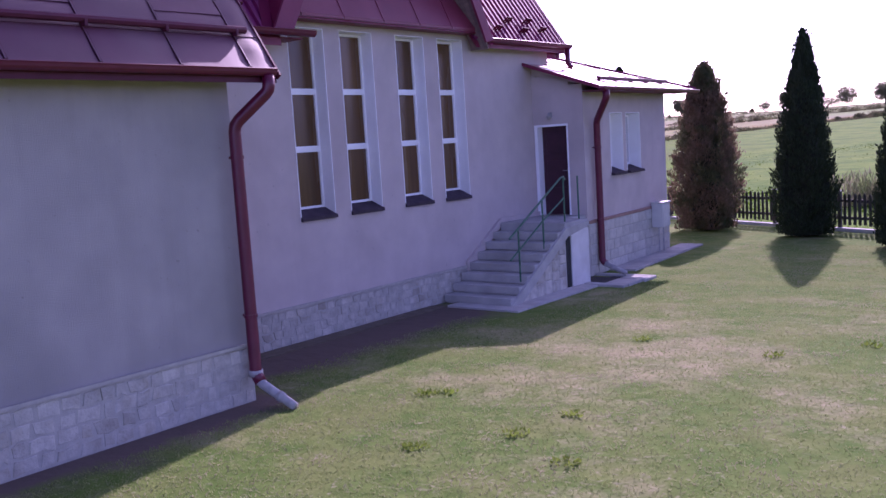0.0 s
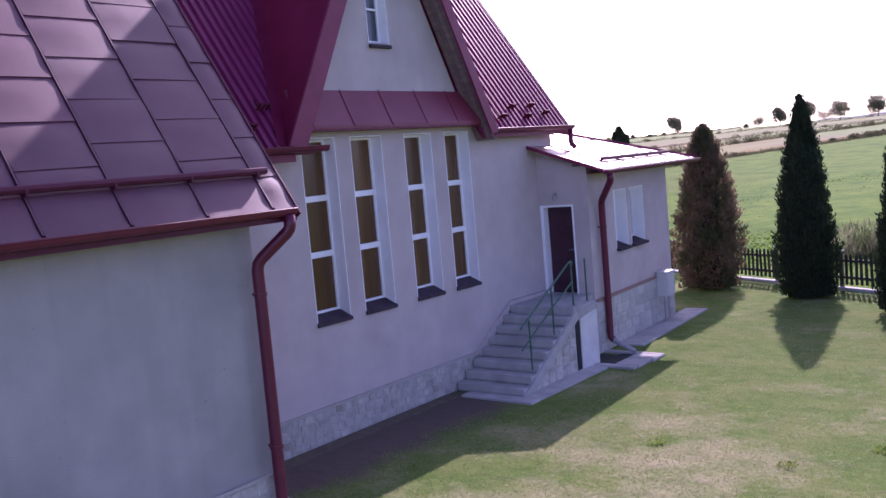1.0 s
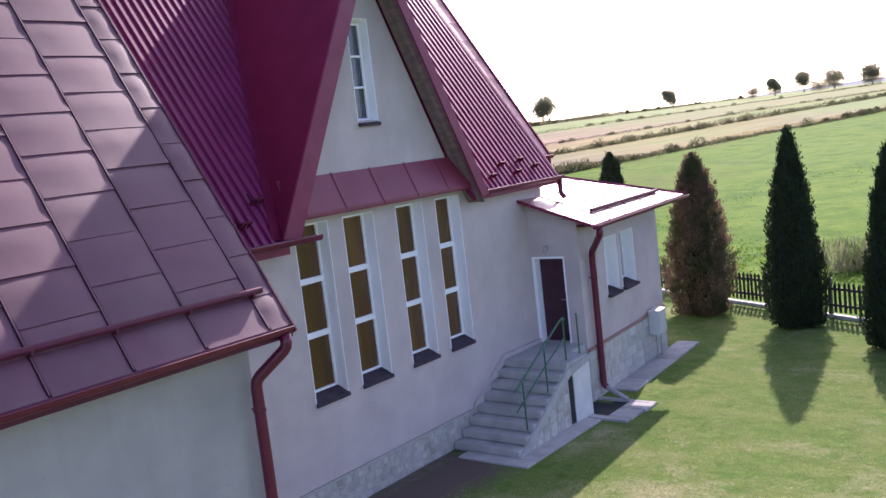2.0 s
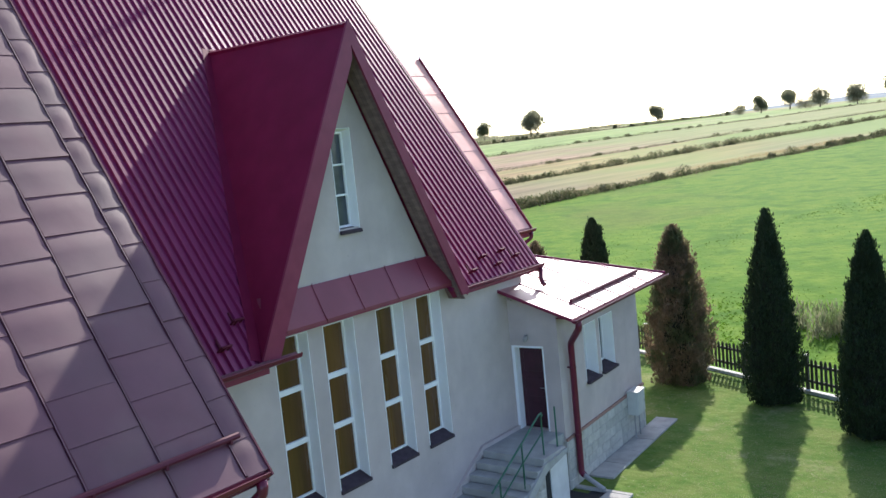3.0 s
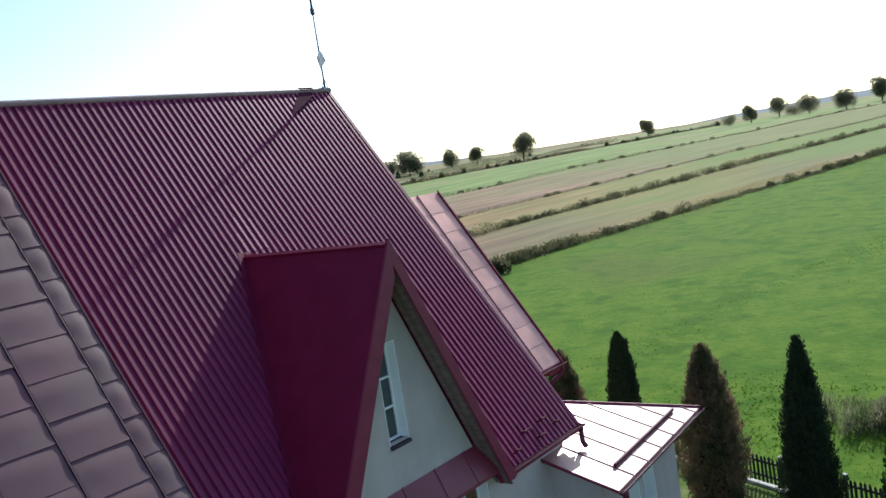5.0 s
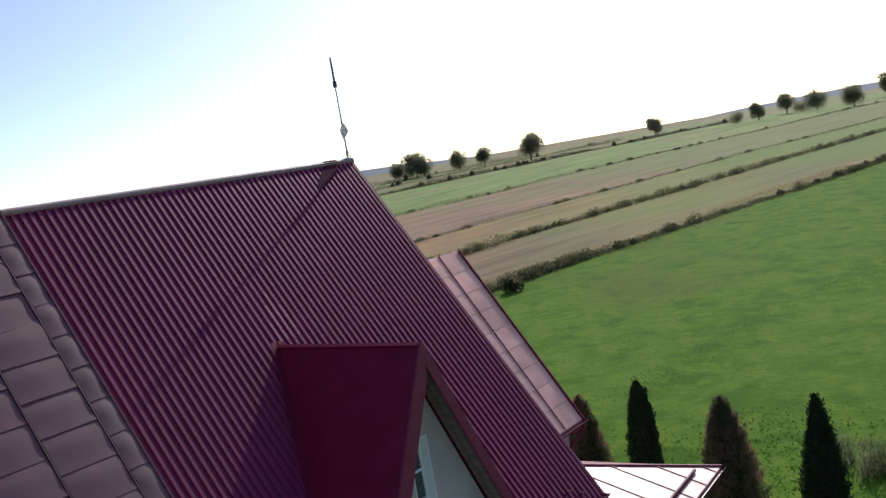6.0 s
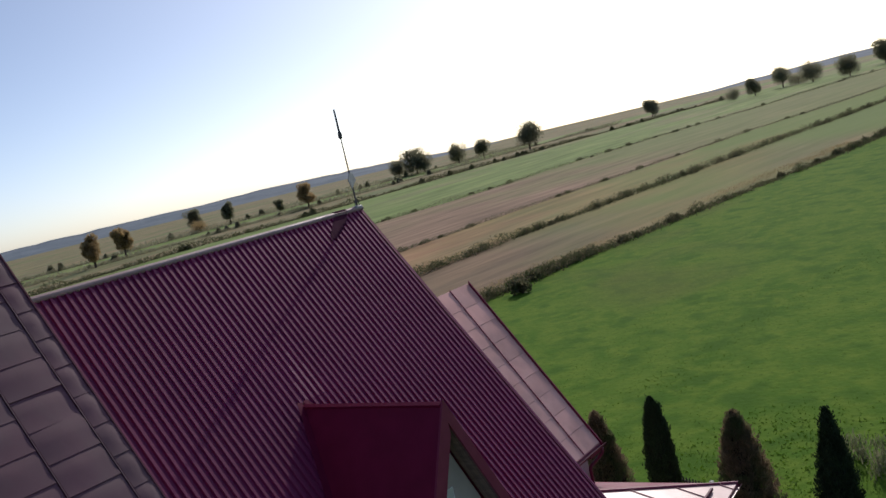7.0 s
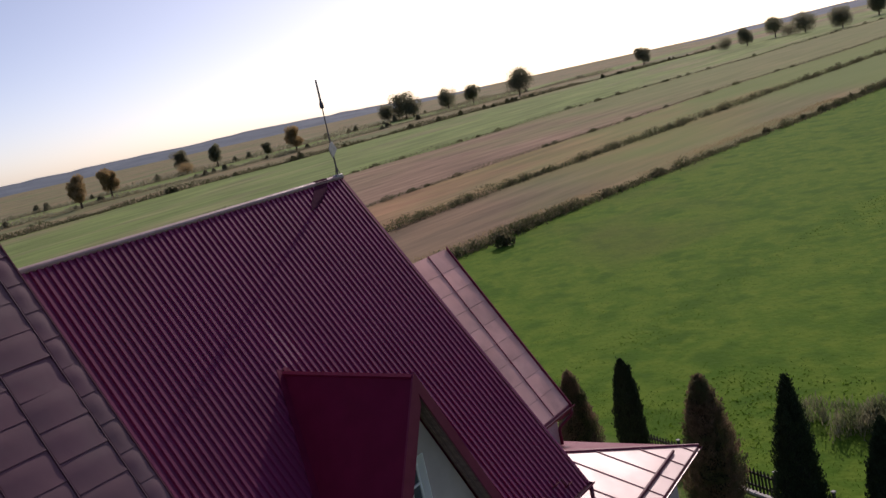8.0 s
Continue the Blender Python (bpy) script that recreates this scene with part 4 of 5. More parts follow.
box(bm, DO[0], DO[1], -0.012, -0.003, DO[3], DO[3] + 0.03)
door_frame = part("door_surround", bm, M_WHITE, annex, "white painted door reveal")
bm = bmesh.new()
box(bm, DO[0] + 0.02, DO[1] - 0.02, 0.24, 0.28, DO[2], DO[3] - 0.02)
for z in (1.6, 2.25, 2.9):
    box(bm, DO[0] + 0.12, DO[1] - 0.12, 0.225, 0.24, z, z + 0.5, 0.006)
door = part("door", bm, M_DOOR, annex, "dark maroon panelled door, closed")
bm = bmesh.new()
box(bm, DO[1] - 0.13, DO[1] - 0.09, 0.19, 0.225, 2.42, 2.58, 0.004)
tube(bm, [(DO[1] - 0.11, 0.2, 2.5), (DO[1] - 0.11, 0.16, 2.5), (DO[1] - 0.24, 0.16, 2.5)], 0.012, 6)
part("handle", bm, M_IRON, door)
for a, c in AW:
    tall_window("window", 0.0, a, c, 2.46, 3.77, 1, M_GLASS, 0.32, 0.11, annex, 0.02)
lamp = thing("wall_lamp", "small dull grey lamp above the annex door", "lamp", annex.matrix_world @ pose(-0.84, -0.005, 3.82))
bm = bmesh.new()
box(bm, -0.05, 0.05, -0.03, 0.0, -0.06, 0.06, 0.008)
part("bracket", bm, M_IRON, lamp)
bm = bmesh.new()
tube(bm, [(0, -0.03, 0.02), (0, -0.06, 0.0), (0, -0.085, -0.05), (0, -0.085, -0.1)], [0.03, 0.045, 0.055, 0.035], 12)
part("shade", bm, M_ELBOW, lamp, smooth=True)
# hipped roof: front slope and end slope meet at 45 degrees in plan
RB, RN, RF = -3.4, -0.35, 6.0
hz = EZ + (EO - RB) * ES
bm = bmesh.new()
th = Vector((0, 0, -0.045))
for poly in ([(EO, RN, EZ), (EO, RF, EZ), (RB, RF - (EO - RB), hz), (RB, 0.7, hz), (-1.32, 0.7, EZ + (EO + 1.32) * ES), (-1.32, RN, EZ + (EO + 1.32) * ES)],
             [(EO, RF, EZ), (RB - 1.0, RF, EZ), (RB - 1.0, RF - (EO - RB), hz), (RB, RF - (EO - RB), hz)]):
    prism(bm, poly, th)
annex_roof = part("roof", bm, M_TRIM, annex, "low roof of wine-red sheets with standing seams")
k, y = 0, RN
while y < RF - 0.3:
    y1 = min(y + 0.98, RF)
    xh = lambda v: max(-1.32 if v < 0.7 else RB, EO - (RF - v))  # noqa: E731
    bm = bmesh.new()
    a, c = y + 0.012, y1 - 0.012
    poly = [(EO - 0.01, a), (EO - 0.01, c), (min(EO - 0.02, xh(c)), c), (xh(a), a)]
    prism(bm, [(px, py, EZ + (EO - px) * ES + 0.004) for px, py in poly], (0, 0, 0.014))
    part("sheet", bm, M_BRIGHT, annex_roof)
    bm = bmesh.new()
    xe = min(EO - 0.05, xh(y1))
    prism(bm, [(EO - 0.01, y1 - 0.012, EZ), (xe, y1 - 0.012, EZ + (EO - xe) * ES), (xe, y1 - 0.012, EZ + (EO - xe) * ES + 0.045), (EO - 0.01, y1 - 0.012, EZ + 0.045)], (0, 0.024, 0))
    part("seam", bm, M_TRIM, annex_roof)
    y += 0.98
bm = bmesh.new()
tube(bm, [(EO, RF, EZ + 0.03), (RB, RF - (EO - RB), hz + 0.03)], 0.045, 6)
part("hip_cap", bm, M_TRIM, annex_roof)
bm = bmesh.new()
prism(bm, [(EO, RN - 0.03, EZ - 0.05), (EO, RN - 0.03, EZ + 0.03), (-1.32, RN - 0.03, EZ + (EO + 1.32) * ES + 0.03), (-1.32, RN - 0.03, EZ + (EO + 1.32) * ES - 0.05)], (0, 0.03, 0))
part("verge_trim", bm, M_TRIM, annex_roof)
bm = bmesh.new()
xs = 0.13
zs = EZ + (EO - xs) * ES + 0.1
box(bm, xs - 0.04, xs + 0.04, 0.62, 5.05, zs - 0.06, zs + 0.03, 0.015)
part("snow_bar", bm, M_BAR, annex, "red snow guard tube across the roof")
bm = bmesh.new()
gutter(bm, (EO + 0.05, RN, EZ - 0.03), (EO + 0.05, RF + 0.02, EZ - 0.03), 0.07)
part("gutter", bm, M_PIPE, annex)
bm = bmesh.new()
box(bm, 0.004, EO - 0.01, 0.0, RF - 0.02, EZ - 0.07, EZ - 0.05)
part("eave_board", bm, M_TRIM, annex)
downpipe([(EO + 0.05, -0.12, EZ - 0.08), (EO + 0.05, -0.12, EZ - 0.25), (0.14, 0.42, EZ - 0.75), (0.14, 0.42, 0.34), (0.24, 0.4, 0.26)], annex, 0.08, [(0.14, 0.42, 3.0), (0.14, 0.42, 1.3)])
bm = bmesh.new()
tube(bm, [(0.2, 0.41, 0.29), (0.34, 0.36, 0.22), (0.85, 0.12, 0.1)], [0.08, 0.06, 0.055], 10)
part("drain_elbow", bm, M_ELBOW, annex, "grey drain elbow", smooth=True)
bm = bmesh.new()
box(bm, 0.004, 0.03, 0.0, 5.13, -0.2, 1.24)
box(bm, -1.3, 0.03, -0.03, -0.004, -0.2, 1.24)
band_base = part("plinth", bm, M_MORTAR, annex, "coursed pale stone plinth")
bm = bmesh.new()
box(bm, 0.004, 0.06, 0.0, 5.13, 1.24, 1.31, 0.006)
part("brick_band", bm, M_REDLINE, annex, "thin red band above the plinth")
rnd = random.Random(8)
for r in range(5):
    y = 0.02 - (r % 2) * 0.2
    while y < 5.1:
        w = rnd.uniform(0.36, 0.52)
        a, c = max(y, 0.01), min(y + w, 5.12)
        if c - a > 0.06:
            bm = bmesh.new()
            h = rnd.uniform(0.012, 0.022)
            z0, z1 = 0.01 + r * 0.246, 0.01 + r * 0.246 + 0.232
            vs = [(0.03, a + 0.006, z0), (0.03, c - 0.006, z0), (0.03, c - 0.006, z1), (0.03, a + 0.006, z1), (0.03 + h, a + 0.02, z0 + 0.014), (0.03 + h, c - 0.02, z0 + 0.014), (0.03 + h, c - 0.02, z1 - 0.014), (0.03 + h, a + 0.02, z1 - 0.014)]
            bm.free()
            piece("block", mesh_from("block", vs, [(4, 5, 6, 7), (0, 1, 5, 4), (1, 2, 6, 5), (2, 3, 7, 6), (3, 0, 4, 7)]), M_BLOCK, band_base)
        y += w


def meter_box(m, w, d, z0, z1, label):
    ob = thing("meter_box", label, "meter box", m)
    bm = bmesh.new()
    box(bm, 0, d, -w / 2, w / 2, z0, z1, 0.012)
    box(bm, -0.0, d + 0.04, -w / 2 - 0.02, w / 2 + 0.02, z1, z1 + 0.03, 0.006)
    body = part("body", bm, M_BOX, ob)
    bm = bmesh.new()
    box(bm, d + 0.001, d + 0.018, -w / 2 + 0.03, w / 2 - 0.03, z0 + 0.04, z1 - 0.03, 0.006)
    lid = part("lid", bm, M_BOX, ob)
    bm = bmesh.new()
    box(bm, d + 0.018, d + 0.03, w / 2 - 0.09, w / 2 - 0.06, (z0 + z1) / 2 - 0.04, (z0 + z1) / 2 + 0.04)
    part("latch", bm, M_IRON, lid)
    for s in (-0.3, 0.3):
        bm = bmesh.new()
        tube(bm, [(d * 0.5, s * w, z0), (d * 0.5, s * w, 0.03)], 0.02, 6)
        part("conduit", bm, M_IRON, ob)
    return ob


AM = annex.matrix_world.copy()
meter_box(AM @ pose(0.055, 4.08, 0), 0.55, 0.3, 0.74, 1.38, "pale grey sheet-metal meter box on two conduits")

# ---- stairs to the annex door ----
stairs = thing("door_stairs", "grey concrete steps up to the annex door, along the church wall", "stairs")
RI, TR, SY = 0.1825, 0.31, 15.0
for i in range(8):
    bm = bmesh.new()
    if i < 7:
        box(bm, WX + 0.075, -9.44, SY + TR * i, SY + TR * (i + 1) + 0.02, RI * i + 0.02, RI * (i + 1), 0.012)
        box(bm, WX + 0.08, -9.47, SY + TR * i + 0.03, 17.3, RI * i - 0.16, RI * i + 0.02)
    else:
        box(bm, WX + 0.075, -9.44, SY + TR * i, 18.15, RI * i, RI * (i + 1), 0.012)
        box(bm, WX + 0.075, -9.94, 18.15, 18.94, RI * i, RI * (i + 1), 0.006)
        box(bm, WX + 0.08, -9.96, 17.4, 18.94, -0.2, RI * i)
    part("step" if i < 7 else "landing", bm, M_CONCRETE, stairs)
bm = bmesh.new()
prism(bm, [(-9.49, SY + 0.1, -0.1), (-9.49, SY + 0.1, 0.05), (-9.49, 17.2, 1.27), (-9.49, 17.2, -0.1)], (0.025, 0, 0))
cheek = part("cheek_wall", bm, M_MORTAR, stairs, "stone-faced side of the steps")
rnd = random.Random(5)
for i in range(1, 7):
    y0 = SY + 0.08 + i * 0.3
    top = RI * (i + 0) + 0.0
    z = 0.0
    while z < top - 0.06:
        h = min(rnd.uniform(0.2, 0.34), top - z)
        a, c = y0 + rnd.uniform(0, 0.03), y0 + 0.29
        vs = [(-9.465, a, z), (-9.465, c, z), (-9.465, c, z + h - 0.012), (-9.465, a, z + h - 0.015), (-9.445, a + 0.025, z + 0.02), (-9.445, c - 0.025, z + 0.015), (-9.445, c - 0.02, z + h - 0.04), (-9.445, a + 0.03, z + h - 0.035)]
        piece("stone", mesh_from("stone", vs, [(4, 5, 6, 7), (0, 1, 5, 4), (1, 2, 6, 5), (2, 3, 7, 6), (3, 0, 4, 7)]), M_STONE, cheek)
        z += h
bm = bmesh.new()
box(bm, -9.72, -9.42, 17.38, 18.14, -0.2, 1.275, 0.01)
part("landing_wall", bm, M_WHITEWALL, stairs, "whitewashed wall under the landing")
# solid block; its blackness stands for the shaded inside of the opening
bm = bmesh.new()
box(bm, -9.70, -9.45, 17.22, 17.385, 0.05, 1.16)
part("cellar_hatch", bm, M_HOLE_SHADE, stairs, "narrow cellar opening, its inner shade a near-black block")
bm = bmesh.new()
prism(bm, [(-9.465, SY - 0.02, 0.0), (-9.465, SY - 0.02, 0.05), (-9.465, SY + TR * 7 - 0.02, RI * 7 + 0.07), (-9.465, 18.14, RI * 8 - 0.04), (-9.465, 18.14, RI * 8 - 0.15), (-9.465, SY + TR * 7 + 0.05, RI * 7 - 0.12), (-9.465, SY + 0.3, 0.0)], (0.065, 0, 0))
part("stringer", bm, M_CONCRETE, stairs, "sloping pale concrete edge of the steps")
bm = bmesh.new()
prism(bm, [(WX + 0.003, SY + 0.9, 0.5), (WX + 0.003, SY + 0.9, 0.75), (WX + 0.003, SY + TR * 7 + 0.05, RI * 8 + 0.09), (WX + 0.003, 18.9, RI * 8 + 0.09), (WX + 0.003, 18.9, RI * 8 - 0.1), (WX + 0.003, SY + TR * 7, RI * 8 - 0.1)], (0.076, 0, 0))
part("wall_skirting", bm, M_STUCCO, stairs, "pale rendered sloping strip along the wall")
bm = bmesh.new()
tube(bm, [(WX - 0.05, 16.61, 0.64), (WX + 0.1, 16.61, 0.64), (WX + 0.12, 16.61, 0.74)], 0.035, 8)
part("pipe_stub", bm, M_MAST, church, "short dark pipe stub in the wall")
railing = thing("stair_railing", "green painted iron stair railing", "railing")
RXX = -9.6
post_at = [(15.62, 0.54), (16.56, 1.09), (17.44, 1.5), (18.05, 1.5)]
for y, z in post_at:
    bm = bmesh.new()
    tube(bm, [(RXX, y, z - 0.12), (RXX, y, z + 0.92)], 0.02, 8)
    part("post", bm, M_GREEN, railing)
for h in (0.92, 0.48):
    bm = bmesh.new()
    bend = [(RXX, 17.34, 1.5 + h), (RXX, 17.46, 1.52 + h), (RXX, 17.5, 1.44 + h)] if h > 0.9 else [(RXX, 17.44, 1.5 + h)]
    tube(bm, [(RXX, 15.3, 0.42 + h), (RXX, 16.56, 1.09 + h)] + bend, 0.018 if h < 0.9 else 0.022, 8)
    part("rail", bm, M_GREEN, railing)

# ---- paving ----
pave = tagged(new("pavement"), "grey concrete apron round the steps and the annex", "pavement", kind="structure")
bm = bmesh.new()
box(bm, -10.75, -9.02, 14.62, 14.98, -0.1, 0.045, 0.01)
box(bm, -9.47, -9.02, 14.99, 17.75, -0.1, 0.045, 0.01)
part("slab", bm, M_CONCRETE, pave)
n_s = 5
for i in range(n_s):
    bm = bmesh.new()
    y0, y1 = 1.0 + i * 0.98, 1.0 + i * 0.98 + 0.965
    box(bm, 0.06, 0.72, y0, y1, -0.1, 0.05 + 0.006 * (i % 2), 0.01)
    o = part("slab", bm, M_CONCRETE, pave)
    o.matrix_world = AM
bm = bmesh.new()
for a in ((-9.4, -8.42, 17.78, 17.98), (-9.86, -8.36, 19.12, 19.26), (-8.98, -8.4, 17.99, 18.62), (-8.98, -8.34, 18.64, 19.11)):
    box(bm, a[0], a[1], a[2], a[3], -0.1, 0.06, 0.012)
part("pit_rim", bm, M_CONCRETE, pave)
# shallow floor at ground level, black in place of the pit's shade
bm = bmesh.new()
box(bm, -9.4, -8.97, 17.97, 19.13, -0.08, 0.012)
box(bm, -9.93, -9.401, 18.17, 18.93, -0.08, 0.014)
part("pit_floor", bm, M_HOLE_SHADE, pave)
bm = bmesh.new()
box(bm, WX + 0.07, -10.78, 8.2, 14.6, -0.1, 0.02)
part("soil_strip", bm, M_SOIL, pave)

# ---- picket fence ----
fence = thing("picket_fence", "dark weathered picket fence on a pale concrete kerb", "fence")
FA, FB = Vector((-17.0, 25.33 + 0.464 * 17.0, 0)), Vector((8.0, 25.33 - 0.464 * 8.0, 0))
fd = (FB - FA).normalized()
fang = math.degrees(math.atan2(fd.y, fd.x))
flen = (FB - FA).length
FM = Matrix.Translation(FA) @ pose(0, 0, 0, 0, 0, fang)
pk = mesh_from("picket", [(-0.045, 0, 0), (0.045, 0, 0), (0.045, 0, 0.86), (0, 0, 0.93), (-0.045, 0, 0.86), (-0.045, 0.022, 0), (0.045, 0.022, 0), (0.045, 0.022, 0.86), (0, 0.022, 0.93), (-0.045, 0.022, 0.86)],
               [(0, 1, 2, 3, 4), (9, 8, 7, 6, 5), (0, 5, 6, 1), (1, 6, 7, 2), (2, 7, 8, 3), (3, 8, 9, 4), (4, 9, 5, 0)])
rnd = random.Random(11)
s = 0.1
while s < flen:
    o = piece("picket", pk, M_FENCE, fence)
    o.matrix_world = FM @ pose(s, -0.05, 0.22 + rnd.uniform(-0.015, 0.015), 0, rnd.uniform(-1.5, 1.5), 0)
    s += 0.175
for z in (0.42, 0.92):
    bm = bmesh.new()
    box(bm, 0, flen, -0.028, 0.03, z - 0.04, z + 0.04)
    part("rail", bm, M_FENCE, fence).matrix_world = FM
s = 1.03
while s < flen:
    bm = bmesh.new()
    box(bm, s - 0.05, s + 0.05, 0.03, 0.13, 0.0, 1.18, 0.008)
    p = part("post", bm, M_FENCE, fence)
    p.matrix_world = FM
    bm = bmesh.new()
    box(bm, s - 0.07, s + 0.07, 0.01, 0.15, 1.18, 1.22, 0.008)
    part("cap", bm, M_KERB, p, "pale concrete post cap")
    s += 2.5
k = 0
while k * 2.5 < flen:
    bm = bmesh.new()
    box(bm, k * 2.5 + 0.01, k * 2.5 + 2.49, -0.07, 0.14, -0.1, 0.12, 0.015)
    part("kerb", bm, M_KERB, fence, "pale concrete kerb").matrix_world = FM
    k += 1


# ---- trees ----
def sprays(count, place, size, seed, upright=0.6, thin=0.5):
    """Many small leaf sprays: place(rnd) gives a point and the way out from the crown."""
    rnd = random.Random(seed)
    vs, fs = [], []
    for _ in range(count):
        p, out = place(rnd)
        d = (out * (1 - upright) + Vector((rnd.uniform(-0.4, 0.4), rnd.uniform(-0.4, 0.4), upright + rnd.uniform(-0.2, 0.3)))).normalized()
        side = d.cross(Vector((rnd.uniform(-1, 1), rnd.uniform(-1, 1), rnd.uniform(-1, 1)))).normalized()
        s = size * rnd.uniform(0.6, 1.35)
        w = s * thin
        b = len(vs)
        nrm = d.cross(side)
        for q in (p - d * s * 0.4, p + side * w + nrm * w * 0.25, p + d * s, p - side * w + nrm * w * 0.25):
            vs.append(tuple(q))
        fs.append((b, b + 1, b + 2, b + 3))
    return vs, fs


def thuja(x, y, h, r, leaf, seed, label, pointed=1.0, lean=0.0, count=4600, loose=1.12):
    ob = thing("thuja", label, "tree", pose(x, y, rise(x, y), 0, lean, 0), group="row of thujas by the fence")
    ph = seed * 1.7

    def radius(t, a):
        base = (0.72 + 0.28 * min(1, t * 5)) * max(0.0, 1 - t ** (1.55 * pointed)) ** 0.85
        lump = 1 + 0.11 * math.sin(3 * a + ph + 5 * t) + 0.10 * math.sin(5 * a - 9 * t + ph * 2) + 0.07 * math.sin(11 * t * h + 2 * a) + 0.06 * math.sin(7 * a + 31 * t)
        return r * base * lump + 0.03

    bm = bmesh.new()
    tube(bm, [(0, 0, -0.1), (0, 0, h * 0.5), (0, 0, h * 0.93)], [0.11, 0.07, 0.012], 7)
    part("trunk", bm, M_BARK, ob)
    # closed dark shell that stands for the shade deep in the crown
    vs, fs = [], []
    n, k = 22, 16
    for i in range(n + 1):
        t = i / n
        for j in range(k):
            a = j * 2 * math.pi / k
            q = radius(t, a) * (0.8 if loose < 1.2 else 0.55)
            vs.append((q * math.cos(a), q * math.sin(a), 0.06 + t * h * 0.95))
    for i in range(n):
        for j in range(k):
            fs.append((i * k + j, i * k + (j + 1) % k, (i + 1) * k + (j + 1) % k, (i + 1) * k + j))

    pick = random.Random(seed + 500)
    plumes = [(pick.random() ** 0.9 * 0.97, pick.uniform(0, 2 * math.pi), pick.uniform(0.14, 0.36)) for _ in range(380)]
    plumes += [(pick.uniform(0.9, 0.97), pick.uniform(0, 2 * math.pi), pick.uniform(0.1, 0.34)) for _ in range(8 if loose < 1.2 else 26)]

    def place(rnd):
        if rnd.random() < (0.2 if loose < 1.2 else 0.4):
            t0, a, tall = rnd.choice(plumes)
            u = rnd.random()
            q = max(0.02, radius(t0, a) * (0.9 + (loose - 1.0) * 1.4 * u))
            fan = 0.085 * (1 - 0.6 * u)
            out = Vector((math.cos(a), math.sin(a), 0.6))
            return Vector((q * out.x + rnd.gauss(0, fan), q * out.y + rnd.gauss(0, fan), 0.08 + t0 * h * 0.95 + u * tall)), out
        t = rnd.random() ** 1.15
        a = rnd.uniform(0, 2 * math.pi)
        q = radius(t, a) * rnd.uniform(0.72, loose)
        out = Vector((math.cos(a), math.sin(a), 0.1))
        return Vector((q * out.x, q * out.y, 0.08 + t * h * 0.97)), out

    lv, lf = sprays(count * 7, place, 0.07, seed, 0.75, 0.28)
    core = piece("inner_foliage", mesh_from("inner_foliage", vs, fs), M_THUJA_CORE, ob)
    crown = piece("crown", mesh_from("crown", lv, lf), leaf, ob)
    tagged(crown, kind="stuff")
    return ob


thuja(-7.55, 27.35, 5.95, 0.8, M_THUJA, 1, "tall dark green conical thuja on the lawn", 1.0)
thuja(-11.0, 28.55, 5.4, 0.9, M_THUJA_BROWN, 2, "broad thuja browning in patches beside the annex", 1.3, loose=1.24, count=6500)
thuja(-4.35, 25.35, 5.5, 0.84, M_THUJA, 3, "tall dark green conical thuja on the lawn", 1.05)
thuja(-14.45, 29.5, 5.6, 0.52, M_THUJA, 4, "slim dark green thuja behind the annex", 3.2, loose=1.04)
thuja(-17.6, 30.6, 4.6, 0.8, M_THUJA_BROWN, 6, "browning thuja behind the chancel", 1.5)
thuja(-0.9, 23.4, 5.4, 0.95, M_THUJA, 7, "tall dark green conical thuja on the lawn", 1.05)


def field_tree(x, y, h, w, leaf, seed, label, count=420, trunk=0.22):
    z = rise(x, y)
    ob = thing("field_tree", label, "tree", pose(x, y, z), group="trees along the field margins")
    rnd = random.Random(seed)
    bm = bmesh.new()
    tube(bm, [(0, 0, -0.3), (0.1, 0, h * trunk), (0, 0.1, h * 0.8)], [0.035 * h, 0.028 * h, 0.008 * h], 7)
    for _ in range(5):
        a = rnd.uniform(0, 6.28)
        tube(bm, [(0, 0, h * rnd.uniform(0.25, 0.5)), (math.cos(a) * w * 0.35, math.sin(a) * w * 0.35, h * rnd.uniform(0.5, 0.75))], [0.015 * h, 0.005 * h], 5)
    part("trunk", bm, M_BARK, ob)
    lumps = [(Vector((rnd.uniform(-0.28, 0.28) * w, rnd.uniform(-0.28, 0.28) * w, h * rnd.uniform(trunk + 0.16, 0.8))), w * rnd.uniform(0.2, 0.3)) for _ in range(22)]

    def place(r):
        c, q = r.choice(lumps)
        d = Vector((r.gauss(0, 1), r.gauss(0, 1), r.gauss(0, 1))).normalized()
        return c + d * q * r.uniform(0.4, 1.0) * 1.1, d

    lv, lf = sprays(count * 22, place, h * 0.022, seed, 0.3, 0.8)
    tagged(piece("crown", mesh_from("crown", lv, lf), leaf, ob), kind="stuff")
    return ob


FAR = [(-240, 390, 13.5, 15, 0, "lone round-crowned tree on a field margin"), (-205, 462, 10, 8, 0, "small tree on the ridge of the fields"),
       (-313, 389, 14, 13, 0, "dense tree in a clump on a field margin"), (-307, 388, 11, 11, 0, "tree with thin foliage in a clump"), (-327, 390, 10, 10, 0, "low tree at the edge of a clump"),
       (-300, 411, 11.5, 12, 0, "round dark tree on a field margin"), (-285.5, 415, 11, 9, 0, "small tree on a field margin"),
       (-306, 184, 14, 6.5, 1, "yellowing autumn tree beyond the fields"), (-324, 209, 15, 7, 1, "yellowing autumn tree beyond the fields"),
       (-342, 279, 12, 6, 0, "slender tree beyond the fields"), (-287, 278, 12.5, 7, 1, "slender yellowing tree beyond the fields"), (-382, 289, 12, 8, 0, "tree beyond the fields"), (-352, 268, 5, 9, 1, "low shrub beyond the fields"), (-312, 284, 7, 4, 0, "thin small tree beyond the fields")]
